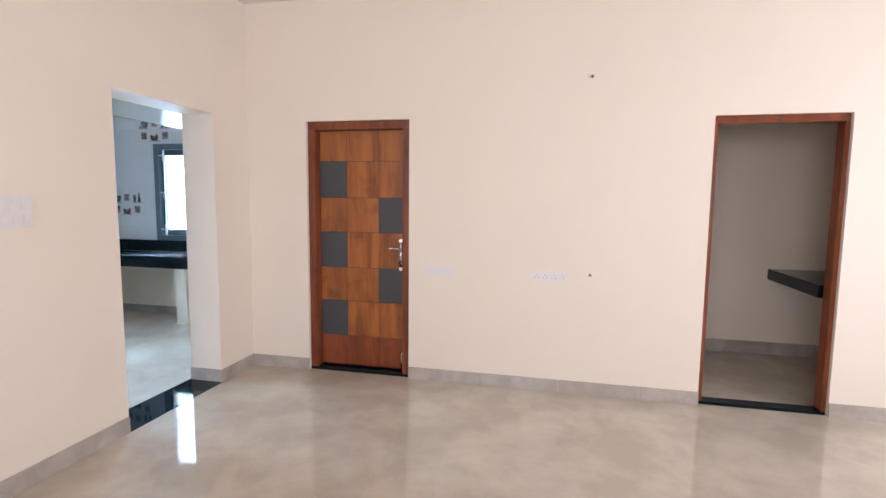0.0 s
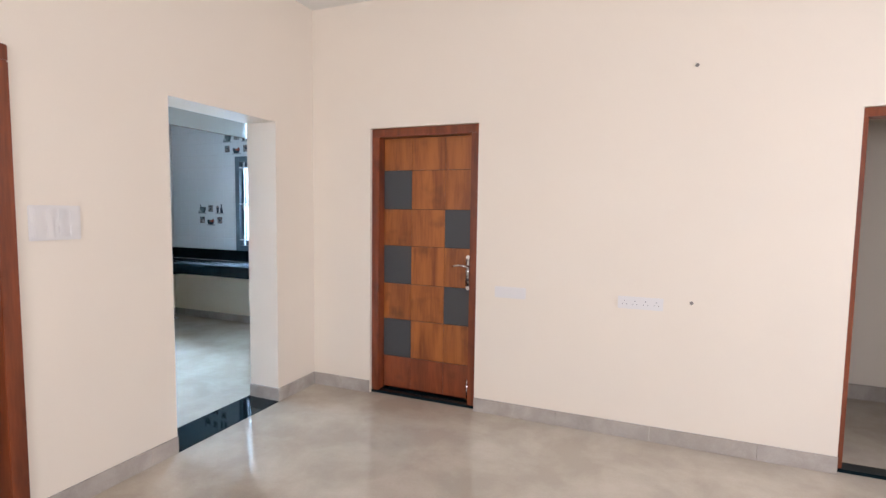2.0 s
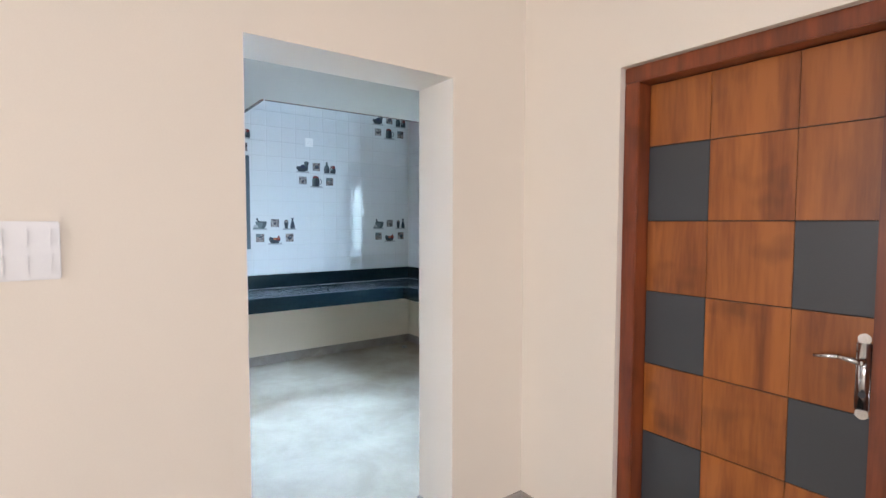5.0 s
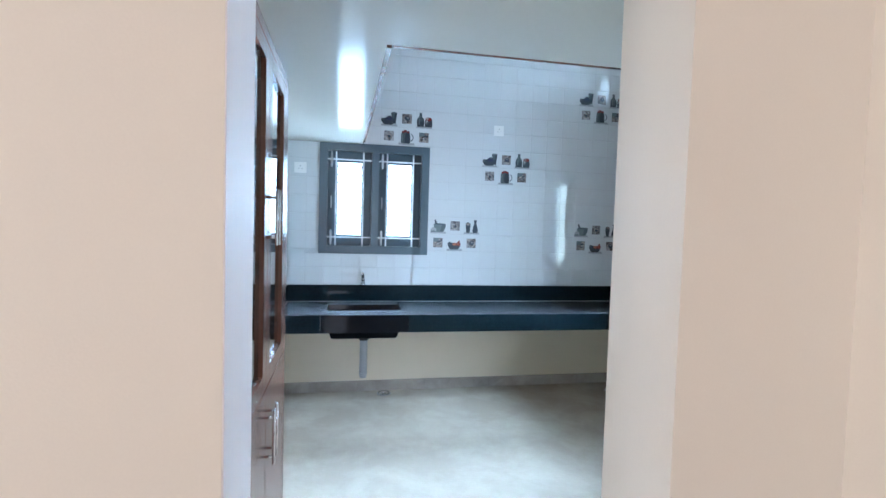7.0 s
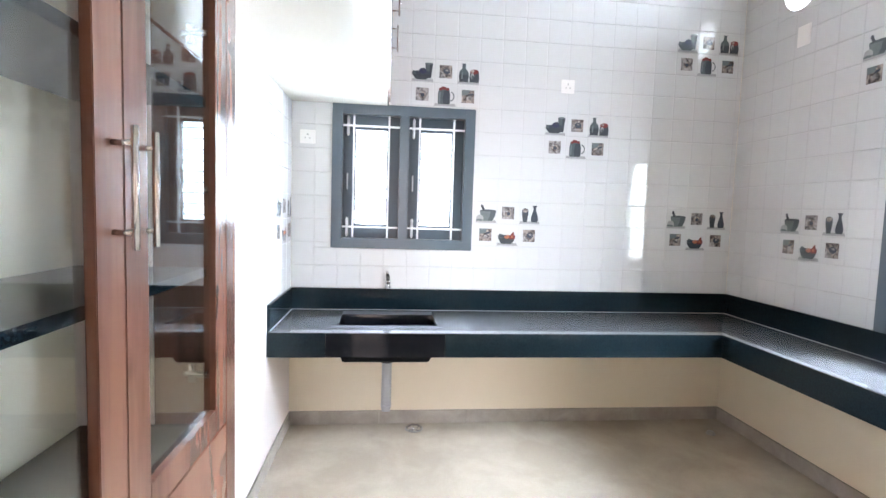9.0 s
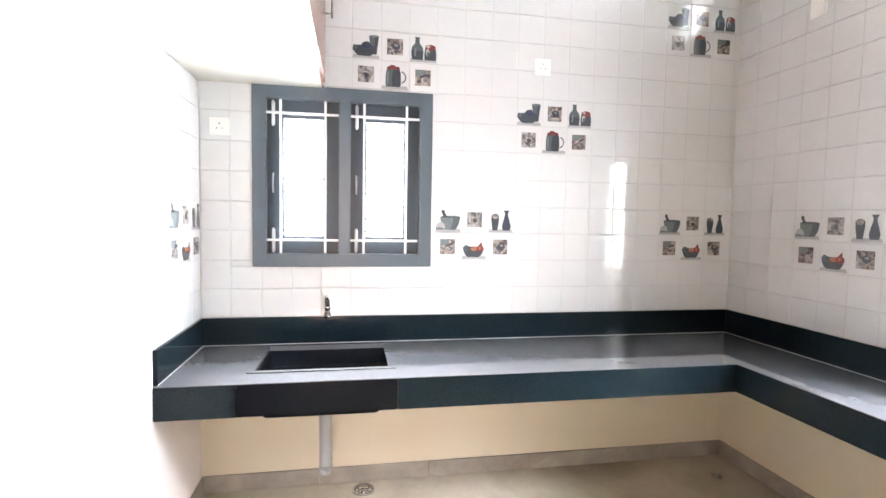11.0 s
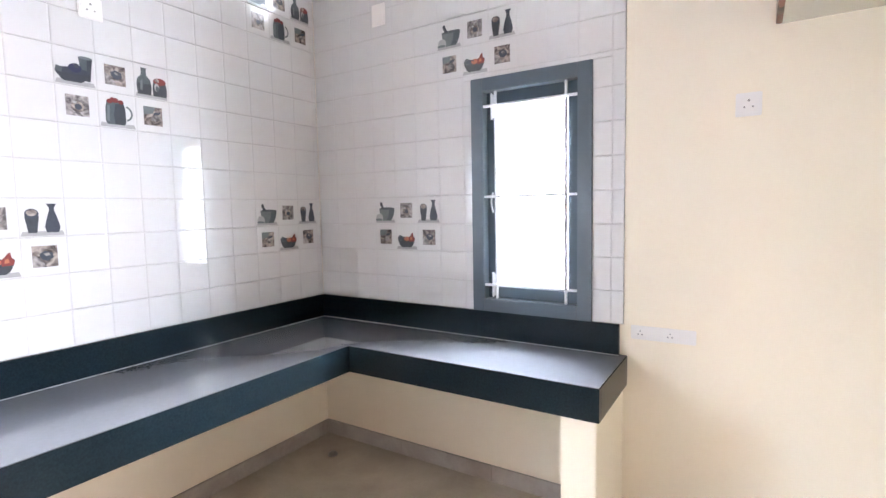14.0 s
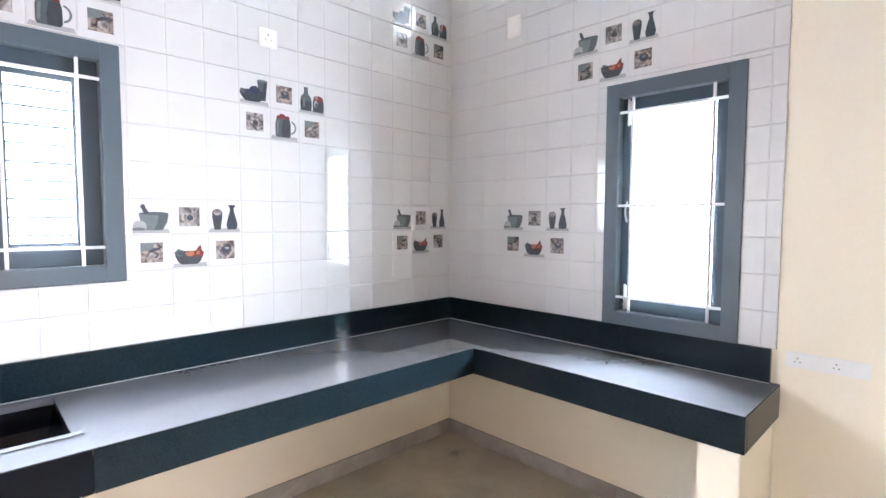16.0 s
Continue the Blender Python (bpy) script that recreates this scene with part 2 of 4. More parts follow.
def rod(bm, a, b, radius, sides=12, radius2=None):
    a, b = Vector(a), Vector(b)
    turn = (b - a).to_track_quat("Z", "Y").to_matrix().to_4x4()
    bmesh.ops.create_cone(bm, cap_ends=True, segments=sides, radius1=radius, radius2=radius if radius2 is None else radius2, depth=(b - a).length, matrix=Matrix.Translation((a + b) / 2) @ turn)
    return bm


def finish(name, bm, mats, parent=None, smooth=False):
    me = bpy.data.meshes.new(name)
    bm.to_mesh(me)
    bm.free()
    for m in mats if isinstance(mats, (list, tuple)) else [mats]:
        me.materials.append(m)
    if smooth:
        for f in me.polygons:
            f.use_smooth = len(f.vertices) == 4
    ob = new(name, me)
    ob.parent = parent
    return ob


def part(name, bm, mat, parent, label="", smooth=False):
    return tagged(finish(name, bm, mat, parent, smooth), label)


def thing(name, label, category, group="", kind=""):
    ob = new(name)
    ob.empty_display_size = 0.1
    tagged(ob, label, category, group, kind)
    return ob


def wall_mesh(axis, near, far, u0, u1, z0, z1, openings=()):
    """A wall across axis ('x' or 'y') from near to far, along u0..u1, with rectangular openings (u0, u1, z0, z1) right through it."""
    us = sorted({u0, u1, *[v for o in openings for v in o[:2]]})
    zs = sorted({z0, z1, *[v for o in openings for v in o[2:]]})
    bm = bmesh.new()

    def solid(i, j):
        if not (0 <= i < len(us) - 1 and 0 <= j < len(zs) - 1):
            return False
        u, z = (us[i] + us[i + 1]) / 2, (zs[j] + zs[j + 1]) / 2
        return not any(a < u < b and c < z < d for a, b, c, d in openings)

    def quad(*points):
        vs = [bm.verts.new((w, u, z) if axis == "x" else (u, w, z)) for w, u, z in points]
        bm.faces.new(vs)

    for i in range(len(us) - 1):
        for j in range(len(zs) - 1):
            if not solid(i, j):
                continue
            a, b, c, d = us[i], us[i + 1], zs[j], zs[j + 1]
            quad((near, a, c), (near, b, c), (near, b, d), (near, a, d))
            quad((far, a, c), (far, a, d), (far, b, d), (far, b, c))
            if not solid(i - 1, j):
                quad((near, a, c), (near, a, d), (far, a, d), (far, a, c))
            if not solid(i + 1, j):
                quad((near, b, c), (far, b, c), (far, b, d), (near, b, d))
            if not solid(i, j - 1):
                quad((near, a, c), (far, a, c), (far, b, c), (near, b, c))
            if not solid(i, j + 1):
                quad((near, a, d), (near, b, d), (far, b, d), (far, a, d))
    bmesh.ops.remove_doubles(bm, verts=bm.verts, dist=1e-5)
    bmesh.ops.recalc_face_normals(bm, faces=bm.faces)
    return bm


def structure(name, bm, mat, label, category="wall"):
    return tagged(finish(name, bm, mat), label, category, kind="structure")


# ---- plan ----
HW, KE = -2.333, -2.605        # hall's west face and kitchen's east face of the dividing wall
HN, HN2 = 3.955, 4.090         # hall's north wall, both faces
OY0, OY1, OZ = 2.622, 3.51, 2.107   # kitchen opening
KW, KN, KS = -5.753, 5.433, 2.36    # kitchen's west, north and south plaster faces
CEILZ = 3.06
HE, HS = 4.2, -3.0             # hall's east and south faces, behind the camera
LZ, LY, LX = 2.128, 2.970, -3.315    # underside and front edges of the kitchen lofts
W1 = (2.62, 3.552, 1.197, 2.133)
W2 = (-4.632, -4.012, 0.927, 2.116)
VENT = (-5.275, 2.865, 0.128)
D1 = (-1.796, -0.908, 0.0, 2.1)
D2 = (1.288, 2.118, 0.0, 2.07)
D3 = (0.85, 1.85, 0.0, 2.152)

structure("floor", boxes((-6.1, -3.4, -0.15, 4.6, 6.6, 0.0)), FLOOR, "polished mottled beige vitrified tile floor", "floor")
structure("ceiling", boxes((-6.1, -3.4, CEILZ, 4.6, 6.6, 3.25)), CEIL, "plain white painted plaster ceiling", "ceiling")
structure("wall_hall_west", wall_mesh("x", HW, KE, HS - 0.2, KN, 0, CEILZ, [(OY0, OY1, 0, OZ), (D3[0], D3[1], 0, D3[3])]), PEACH, "peach painted plaster wall with an open doorway to the kitchen")
structure("wall_hall_north", wall_mesh("y", HN, HN2, HW, HE, 0, CEILZ, [D1, D2]), PEACH, "peach painted plaster wall with two wooden doorways")
# East wall is out of view; its window's place and size are guessed.
structure("wall_hall_east", wall_mesh("x", HE, HE + 0.2, HS - 0.2, 6.3, 0, CEILZ, [(1.35, 2.95, 0.85, 2.35)]), PEACH, "unseen peach plaster wall with an assumed wide window opening")
# South wall is out of view; its two windows are added to admit light.
structure("wall_hall_south", wall_mesh("y", HS, HS - 0.2, HW, HE, 0, CEILZ, [(-1.5, 0.3, 0.85, 2.35), (1.5, 3.3, 0.85, 2.35)]), PEACH, "unseen peach plaster wall with two openings added for light")
structure("wall_kitchen_west", wall_mesh("x", KW, KW - 0.23, KS - 0.2, KN + 0.23, 0, CEILZ, [W1]), CREAM, "cream plaster kitchen wall tiled white above the counter")
V = VENT
structure("wall_kitchen_north", wall_mesh("y", KN, KN + 0.23, KW, KE + 0.272, 0, CEILZ, [W2, (V[0] - 0.15, V[0] + 0.15, V[1] - 0.15, V[1] + 0.15)]), CREAM, "cream plaster kitchen wall, part tiled, with a tall window")
structure("wall_kitchen_south", wall_mesh("y", KS, KS - 0.2, KW, KE, 0, CEILZ, [(-3.842, -2.82, 0.08, 2.07)]), PALEW, "pale plaster kitchen wall tiled beside the counter")
structure("wall_skim", boxes((-5.104, KS, 0.1, -3.928, KS + 0.0076, LZ)), PALEW, "pale plaster skim between the tiles and the cabinet")
structure("wall_return", boxes((-2.757, KS - 0.001, 0.0, KE + 0.001, 2.560, LZ + 0.01)), PALEW, "short plaster return beside the kitchen doorway")
# Thin added skin on the peach doorway side; its window light is painted in.
structure("opening_lining", boxes((KE, OY0, 0.005, HW - 0.001, OY0 + 0.003, OZ)), PALEW, "kitchen doorway side, window light in its pale colour")
structure("niche_back", boxes((-3.95, KS - 0.25, 0.0, -2.70, KS - 0.201, 2.2)), CREAM, "cream plaster back of the cabinet niche")
structure("wall_bedroom_west", wall_mesh("x", -5.3, -5.5, HS - 0.2, KS - 0.2, 0, CEILZ), PEACH, "peach painted plaster wall of the room beyond the west doorway")
structure("wall_bedroom_south", wall_mesh("y", HS, HS - 0.2, -5.5, KE, 0, CEILZ), PEACH, "peach painted plaster wall closing the room beyond")
structure("wall_store_north", wall_mesh("y", 5.46, 5.66, HW, HE, 0, CEILZ), PEACH, "peach painted plaster wall of the store room")
structure("wall_store_west", wall_mesh("x", 0.3, 0.1, HN2, 5.46, 0, CEILZ), PEACH, "peach painted plaster side wall of the store room")
structure("wall_store_east", wall_mesh("x", 2.95, 3.1, HN2, 5.46, 0, CEILZ), PEACH, "peach painted plaster side wall of the store room")


structure("ground", boxes((-40, -40, -0.45, 40, 40, -0.16)), plain("dry_earth_ground", (0.24, 0.20, 0.16), 0.9, grain=0.3, size=40, bump=0.4, patch=0.3), "dry bare earth round the house", "ground")


def skirting(name, *rows):
    """Skirting tiles 0.6 m long, butted with fine joints, along each row."""
    owner = tagged(new(name), "mottled beige tile skirting along the wall foot", "baseboard", kind="structure")
    for x0, y0, z0, x1, y1, z1 in rows:
        along_x = abs(x1 - x0) > abs(y1 - y0)
        a, b = sorted((x0, x1) if along_x else (y0, y1))
        count = max(1, math.ceil((b - a) / 0.6))
        for i in range(count):
            p, q = a + i * 0.6 + 0.0006 * (i > 0), min(a + (i + 1) * 0.6, b) - 0.0006 * (i < count - 1)
            if q - p > 0.004:
                part("tile", boxes((p, y0, z0, q, y1, z1) if along_x else (x0, p, z0, x1, q, z1), bevel=0.0015), SKIRT, owner)
    return owner


SK = 0.012
skirting("baseboard_hall_north", (HW + SK, HN, 0, D1[0], HN - SK, 0.1), (D1[1], HN, 0, D2[0], HN - SK, 0.1), (D2[1], HN, 0, HE, HN - SK, 0.1))
skirting("baseboard_hall_west", (HW, OY1, 0, HW + SK, HN, 0.1), (HW, D3[1], 0, HW + SK, OY0, 0.1), (HW, HS, 0, HW + SK, D3[0], 0.1))
skirting("baseboard_opening", (HW + SK, OY1, 0, KE, OY1 - SK, 0.1))
skirting("baseboard_kitchen_west", (KW, KS, 0, KW + SK, KN, 0.09))
skirting("baseboard_kitchen_north", (KW + SK, KN, 0, -4.012, KN - SK, 0.09), (-3.87, KN, 0, KE, KN - SK, 0.09))
skirting("baseboard_kitchen_south", (KW + SK, KS, 0, -3.926, KS + SK, 0.09))
skirting("baseboard_kitchen_east", (KE, OY1, 0, KE - SK, KN - SK, 0.09))
skirting("baseboard_store", (0.3, 5.46, 0, 2.95, 5.46 - SK, 0.12))
structure("threshold_kitchen", boxes((HW + 0.01, OY0, -0.02, KE - 0.01, OY1, 0.004)), GRANITE, "polished black granite strip across the kitchen doorway", "threshold")


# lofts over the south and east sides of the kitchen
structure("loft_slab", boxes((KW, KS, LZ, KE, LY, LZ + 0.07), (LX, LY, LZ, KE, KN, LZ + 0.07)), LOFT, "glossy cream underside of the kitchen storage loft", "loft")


def bar_handle(name, parent, at, along, out, length, radius=0.006, mat=None, label="brushed steel bar handle"):
    """A bar on two stand-offs; along and out are unit vectors."""
    bm, c, a, o = bmesh.new(), Vector(at), Vector(along), Vector(out)
    rod(bm, c + o * 0.035 - a * length / 2, c + o * 0.035 + a * length / 2, radius)
    for s in (-1, 1):
        rod(bm, c + a * s * length * 0.36, c + a * s * length * 0.36 + o * 0.035, radius * 0.8, 8)
    return part(name, bm, mat or CHROME, parent, label, True)


def loft_front(label, leaves, axis, at, top):
    """Hinged loft doors along one side: each leaf a thing with its handle."""
    for a, b in leaves:
        t = thing("loft_door", label, "cabinet door", "loft doors")
        z0 = LZ - 0.002
        if axis == "y":
            part("door_leaf", boxes((a + 0.002, at, z0, b - 0.002, at + 0.020, top), bevel=0.002), CABW, t)
            bar_handle("handle", t, (a + 0.06, at + 0.020, z0 + 0.372), (0, 0, 1), (0, 1, 0), 0.16, 0.005)
        else:
            part("door_leaf", boxes((at - 0.020, a + 0.002, z0, at, b - 0.002, top), bevel=0.002), CABW, t)
            bar_handle("handle", t, (at - 0.020, a + 0.06, z0 + 0.372), (0, 0, 1), (-1, 0, 0), 0.16, 0.005)


n, x_first = 4, KW + 0.13
structure("loft_filler", boxes((KW + 0.009, LY, LZ - 0.002, x_first, LY + 0.010, CEILZ - 0.01), bevel=0.001), CABW, "dark walnut laminate strip closing the loft at the wall", "trim")
xs = [x_first + (LX - 0.022 - x_first) * i / n for i in range(n + 1)]
loft_front("dark walnut laminate loft door with a steel handle, closed", list(zip(xs, xs[1:])), "y", LY, CEILZ - 0.01)
ys = [LY + 0.022 + (KN - LY - 0.032) * i / n for i in range(n + 1)]
loft_front("dark walnut laminate loft door with a steel handle, closed", list(zip(ys, ys[1:])), "x", LX, CEILZ - 0.01)


# ---- hall: doors ----
def door_frame(name, span, label, depth0, depth1, wl=0.065, wr=0.065, head=0.065):
    x0, x1, z0, z1 = span
    t = tagged(new(name), label, "door", kind="structure")
    part("jamb", boxes((x0, depth0, 0.02, x0 + wl, depth1, z1 - head), bevel=0.004), TEAK, t)
    part("jamb", boxes((x1 - wr, depth0, 0.02, x1, depth1, z1 - head), bevel=0.004), TEAK, t)
    part("head", boxes((x0, depth0, z1 - head, x1, depth1, z1), bevel=0.004), TEAK, t)
    part("threshold", boxes((x0, depth0 - 0.004, -0.02, x1, depth1, 0.02), bevel=0.003), GRANITE, t, "polished black granite threshold")
    return t


d1 = door_frame("door_1", D1, "closed honey-brown panelled door with charcoal squares in a red-brown frame", 3.985, 4.16)
lx0, lx1, lz0, lz1 = D1[0] + 0.067, D1[1] - 0.067, 0.035, 2.033
LEAF = 4.070
part("leaf", boxes((lx0, LEAF, lz0, lx1, LEAF + 0.03, lz1)), JOINT, d1, "dark grooved core of the door leaf")
cols = [lx0, -1.485, -1.203, lx1]
rowz = [lz1, 1.782, 1.480, 1.190, 0.888, 0.598, 0.293, lz0]
grey = {(1, 0), (2, 2), (3, 0), (4, 2), (5, 0)}
for r in range(7):
    for c in range(3):
        g = 0.0020
        bm = boxes((cols[c] + 0.0008, LEAF - 0.006, rowz[r + 1] + g, cols[c + 1] - 0.0008, LEAF + 0.002, rowz[r] - g), bevel=0.0012)
        is_grey = (r, c) in grey
        # Bottom row takes the darker red-brown material of the frame.
        part("panel", bm, SLATE if is_grey else (TEAK if r == 6 else PANEL), d1, "charcoal grey square panel" if is_grey else "")


def lever_handle(parent, x, y, z):
    bm = bmesh.new()
    box(bm, x - 0.019, y - 0.006, z - 0.135, x + 0.019, y, z + 0.075, bevel=0.005)
    for s in (-0.145, 0.085):
        rod(bm, (x, y - 0.004, z + s), (x, y, z + s), 0.017, 16)
    part("handle_plate", bm, CHROME, parent, "chrome backplate with lock cylinder", True)
    bm = bmesh.new()
    rod(bm, (x, y - 0.004, z + 0.02), (x, y - 0.05, z + 0.02), 0.009)
    rod(bm, (x + 0.004, y - 0.048, z + 0.02), (x - 0.05, y - 0.050, z + 0.028), 0.009, 12, 0.008)
    rod(bm, (x - 0.05, y - 0.050, z + 0.028), (x - 0.115, y - 0.046, z + 0.018), 0.008, 12, 0.005)
    part("lever", bm, CHROME, parent, "chrome lever", True)
    bm = bmesh.new()
    rod(bm, (x, y - 0.010, z - 0.085), (x, y, z - 0.085), 0.010, 14)
    part("keyhole", bm, DARKP, parent, "dark key cylinder", True)


lever_handle(d1, -1.008, LEAF - 0.007, 1.04)
bm = bmesh.new()
box(bm, -1.010, LEAF - 0.012, 0.055, -0.986, LEAF - 0.006, 0.185, bevel=0.003)
rod(bm, (-0.998, LEAF - 0.018, 0.045), (-0.998, LEAF - 0.018, 0.175), 0.006)
rod(bm, (-0.998, LEAF - 0.018, 0.150), (-0.998, LEAF - 0.040, 0.150), 0.005, 8)
part("tower_bolt", bm, CHROME, d1, "chrome tower bolt", True)

d2 = door_frame("door_2", D2, "red-brown teak door frame with no leaf, open to a dim store room", 3.985, 4.088, 0.034, 0.030, 0.052)

# doorway in the west wall
d3 = tagged(new("door_3"), "red-brown teak door frame of an open doorway", "door", kind="structure")
part("jamb", boxes((HW + 0.012, D3[1] - 0.07, 0.02, KE + 0.10, D3[1], D3[3] - 0.07), bevel=0.004), TEAK, d3)
part("jamb", boxes((HW + 0.012, D3[0], 0.02, KE + 0.10, D3[0] + 0.07, D3[3] - 0.07), bevel=0.004), TEAK, d3)
part("head", boxes((HW + 0.012, D3[0], D3[3] - 0.07, KE + 0.10, D3[1], D3[3]), bevel=0.004), TEAK, d3)
part("threshold", boxes((HW + 0.02, D3[0], -0.02, KE, D3[1], 0.02), bevel=0.003), TEAK, d3)


# ---- switches and sockets ----
def local(wall, u, z):
    """The pose of a plate on a wall: x along the wall to the viewer's right, y up, z out of it."""
    if wall == "hall_north":
        return Matrix(((1, 0, 0, u), (0, 0, -1, HN), (0, 1, 0, z), (0, 0, 0, 1)))
    if wall == "hall_west":
        return Matrix(((0, 0, 1, HW), (1, 0, 0, u), (0, 1, 0, z), (0, 0, 0, 1)))
    if wall == "west":
        return Matrix(((0, 0, 1, KW + 0.008), (1, 0, 0, u), (0, 1, 0, z), (0, 0, 0, 1)))
    if wall == "south":
        return Matrix(((-1, 0, 0, -u), (0, 0, 1, KS + 0.008), (0, 1, 0, z), (0, 0, 0, 1)))
    if wall == "north":
        return Matrix(((1, 0, 0, u), (0, 0, -1, KN - 0.008), (0, 1, 0, z), (0, 0, 0, 1)))
    return Matrix(((1, 0, 0, u), (0, 0, -1, KN), (0, 1, 0, z), (0, 0, 0, 1)))   # bare part of the north wall


def plate(wall, u, z, w, h, modules, label, category, tiers=1):
    """A cover plate with a raised inner tray; modules: a string of s (socket), b (switch) and - (blank)."""
    t = thing("switch_plate" if "s" not in modules else "socket_plate", label, category)
    body = DULLP if wall.startswith("hall") else PLAST
    bm = bmesh.new()
    box(bm, -w / 2, -h / 2, 0, w / 2, h / 2, 0.008, bevel=0.003)
    part("cover", bm, body, t)
    k = len(modules) // tiers
    step = (w - 0.018) / k
    for i, kind in enumerate(modules):
        x = -w / 2 + 0.009 + step * (i % k + 0.5)
        bm = bmesh.new()
        hw, hh = step / 2 - 0.0015, h / 2 - 0.011
        if tiers == 2:
            hw, half = step / 2 - 0.010, h / 4 - 0.014
            mid_z = (0.5 - i // k) * (h / 2 - 0.006)
            box(bm, x - hw, mid_z - half, 0.0075, x + hw, mid_z + half, 0.0125, bevel=0.002)
            part("rocker_switch", bm, body, t)
            continue
        if kind == "b":
            box(bm, x - hw, -hh, 0.0075, x + hw, hh, 0.0125, bevel=0.002)
            part("rocker_switch", bm, body, t)
            continue
        box(bm, x - hw, -hh, 0.0075, x + hw, hh, 0.0105, bevel=0.001)
        m = part("socket_module" if kind == "s" else "blank_module", bm, body, t)
        if kind == "s":
            r = min(hw, hh)
            # Flat grey discs stand for the holes; their shade is in the colour.
            for px, py, pr in ((0, 0.42 * r, 0.13 * r), (-0.42 * r, -0.30 * r, 0.10 * r), (0.42 * r, -0.30 * r, 0.10 * r)):
                hole = bmesh.new()
                rod(hole, (x + px, py, 0.0100), (x + px, py, 0.0110), max(pr, 0.003), 10)
                part("pin_hole", hole, PINM, m, "grey disc for a pin hole")
    t.matrix_world = local(wall, u, z)
    return t


plate("hall_north", -0.652, 0.902, 0.225, 0.080, "bbbb", "white rectangular switch plate on the peach wall", "switch plate")
plate("hall_north", 0.204, 0.898, 0.272, 0.080, "ssss", "white multi-socket plate on the peach wall", "socket")
plate("hall_west", 2.008, 1.392, 0.222, 0.162, "bbbbbbbb", "large white switch plate on the peach wall", "switch plate", 2)
plate("west", 4.173, 2.320, 0.092, 0.090, "s", "square white socket plate on the tiled wall", "socket")
plate("west", 2.466, 1.908, 0.098, 0.088, "s", "square white socket plate beside the window", "socket")
plate("north", -5.222, 2.566, 0.095, 0.120, "b", "white switch plate high on the tiled wall", "switch plate")
plate("bare", -3.414, 1.845, 0.088, 0.090, "s", "square white socket plate high on the cream wall", "socket")
plate("bare", -3.708, 0.900, 0.262, 0.062, "s-sb", "long white double socket plate above the counter end", "socket")


def wall_plug(x, z, label):
    bm = bmesh.new()
    rod(bm, (x, HN + 0.002, z), (x, HN - 0.006, z), 0.011, 14)
    rod(bm, (x, HN - 0.006, z), (x, HN - 0.016, z + 0.003), 0.006, 10)
    t = thing("wall_plug", label, "wall plug", "wall plugs")
    part("cap", bm, plain("dull_grey_metal", (0.22, 0.20, 0.18), 0.5, 0.6, grain=0.3, size=200), t, "", True)


wall_plug(0.463, 2.366, "small grey screw plug in the peach wall")
wall_plug(0.499, 0.923, "small grey screw plug in the peach wall")

# ---- store room ----
shelf = thing("granite_shelf", "black granite shelf slab on the store room wall", "shelf")
part("slab", boxes((2.25, 4.5, 0.74, 2.95, 5.46, 0.84), bevel=0.004), GRANITE, shelf)

# ---- kitchen: counter ----
CT, CB, CF, CN, CE = 0.788, 0.652, -5.10, 4.955, -3.857
SX0, SX1, SY0, SY1 = -5.675, -5.262, 2.715, 3.292    # sink opening
counter = thing("kitchen_counter", "L-shaped polished black granite counter on the kitchen walls", "counter")
bm = bmesh.new()
rows = [(KW, KS, SX0, KN), (SX1, KS, CF, KN), (SX0, KS, SX1, SY0), (SX0, SY1, SX1, KN), (CF, CN, CE, KN)]
for x0, y0, x1, y1 in rows:
    box(bm, x0, y0, CT - 0.02, x1, y1, CT)
bmesh.ops.remove_doubles(bm, verts=bm.verts, dist=1e-5)
part("worktop", bm, GRANITE_TOP, counter, "grey granite worktop")
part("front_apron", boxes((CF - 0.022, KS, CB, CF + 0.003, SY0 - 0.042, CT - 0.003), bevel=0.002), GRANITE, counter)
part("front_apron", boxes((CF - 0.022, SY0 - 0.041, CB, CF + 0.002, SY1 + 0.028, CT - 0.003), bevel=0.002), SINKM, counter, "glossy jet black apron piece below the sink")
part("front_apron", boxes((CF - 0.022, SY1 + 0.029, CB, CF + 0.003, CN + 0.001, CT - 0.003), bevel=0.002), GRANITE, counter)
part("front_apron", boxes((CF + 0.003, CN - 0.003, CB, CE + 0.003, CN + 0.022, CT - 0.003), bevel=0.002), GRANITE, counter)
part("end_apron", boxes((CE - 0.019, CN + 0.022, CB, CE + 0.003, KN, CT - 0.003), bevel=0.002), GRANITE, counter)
part("backsplash", boxes((KW, KS + 0.019, CT, KW + 0.022, KN - 0.022, 0.929), bevel=0.002), GRANITE, counter)
part("backsplash", boxes((KW + 0.001, KN - 0.022, CT, -3.888, KN, 0.929), bevel=0.002), GRANITE, counter)
part("backsplash", boxes((KW + 0.001, KS, CT, CF - 0.02, KS + 0.019, 0.929), bevel=0.002), GRANITE, counter)
# Thin pale lines where the worktop meets the backsplash.
part("joint_line", boxes((KW + 0.022, KS + 0.023, CT, KW + 0.0255, KN - 0.0255, CT + 0.0025)), PALEJ, counter, "thin pale line along the joint")
part("joint_line", boxes((KW + 0.022, KN - 0.0255, CT, -3.888, KN - 0.022, CT + 0.0025)), PALEJ, counter, "thin pale line along the joint")
part("joint_line", boxes((KW + 0.0255, KS + 0.019, CT, CF - 0.02, KS + 0.0225, CT + 0.0025)), PALEJ, counter, "thin pale line along the joint")
leg = thing("counter_support", "cream plastered masonry support under the counter end", "support")
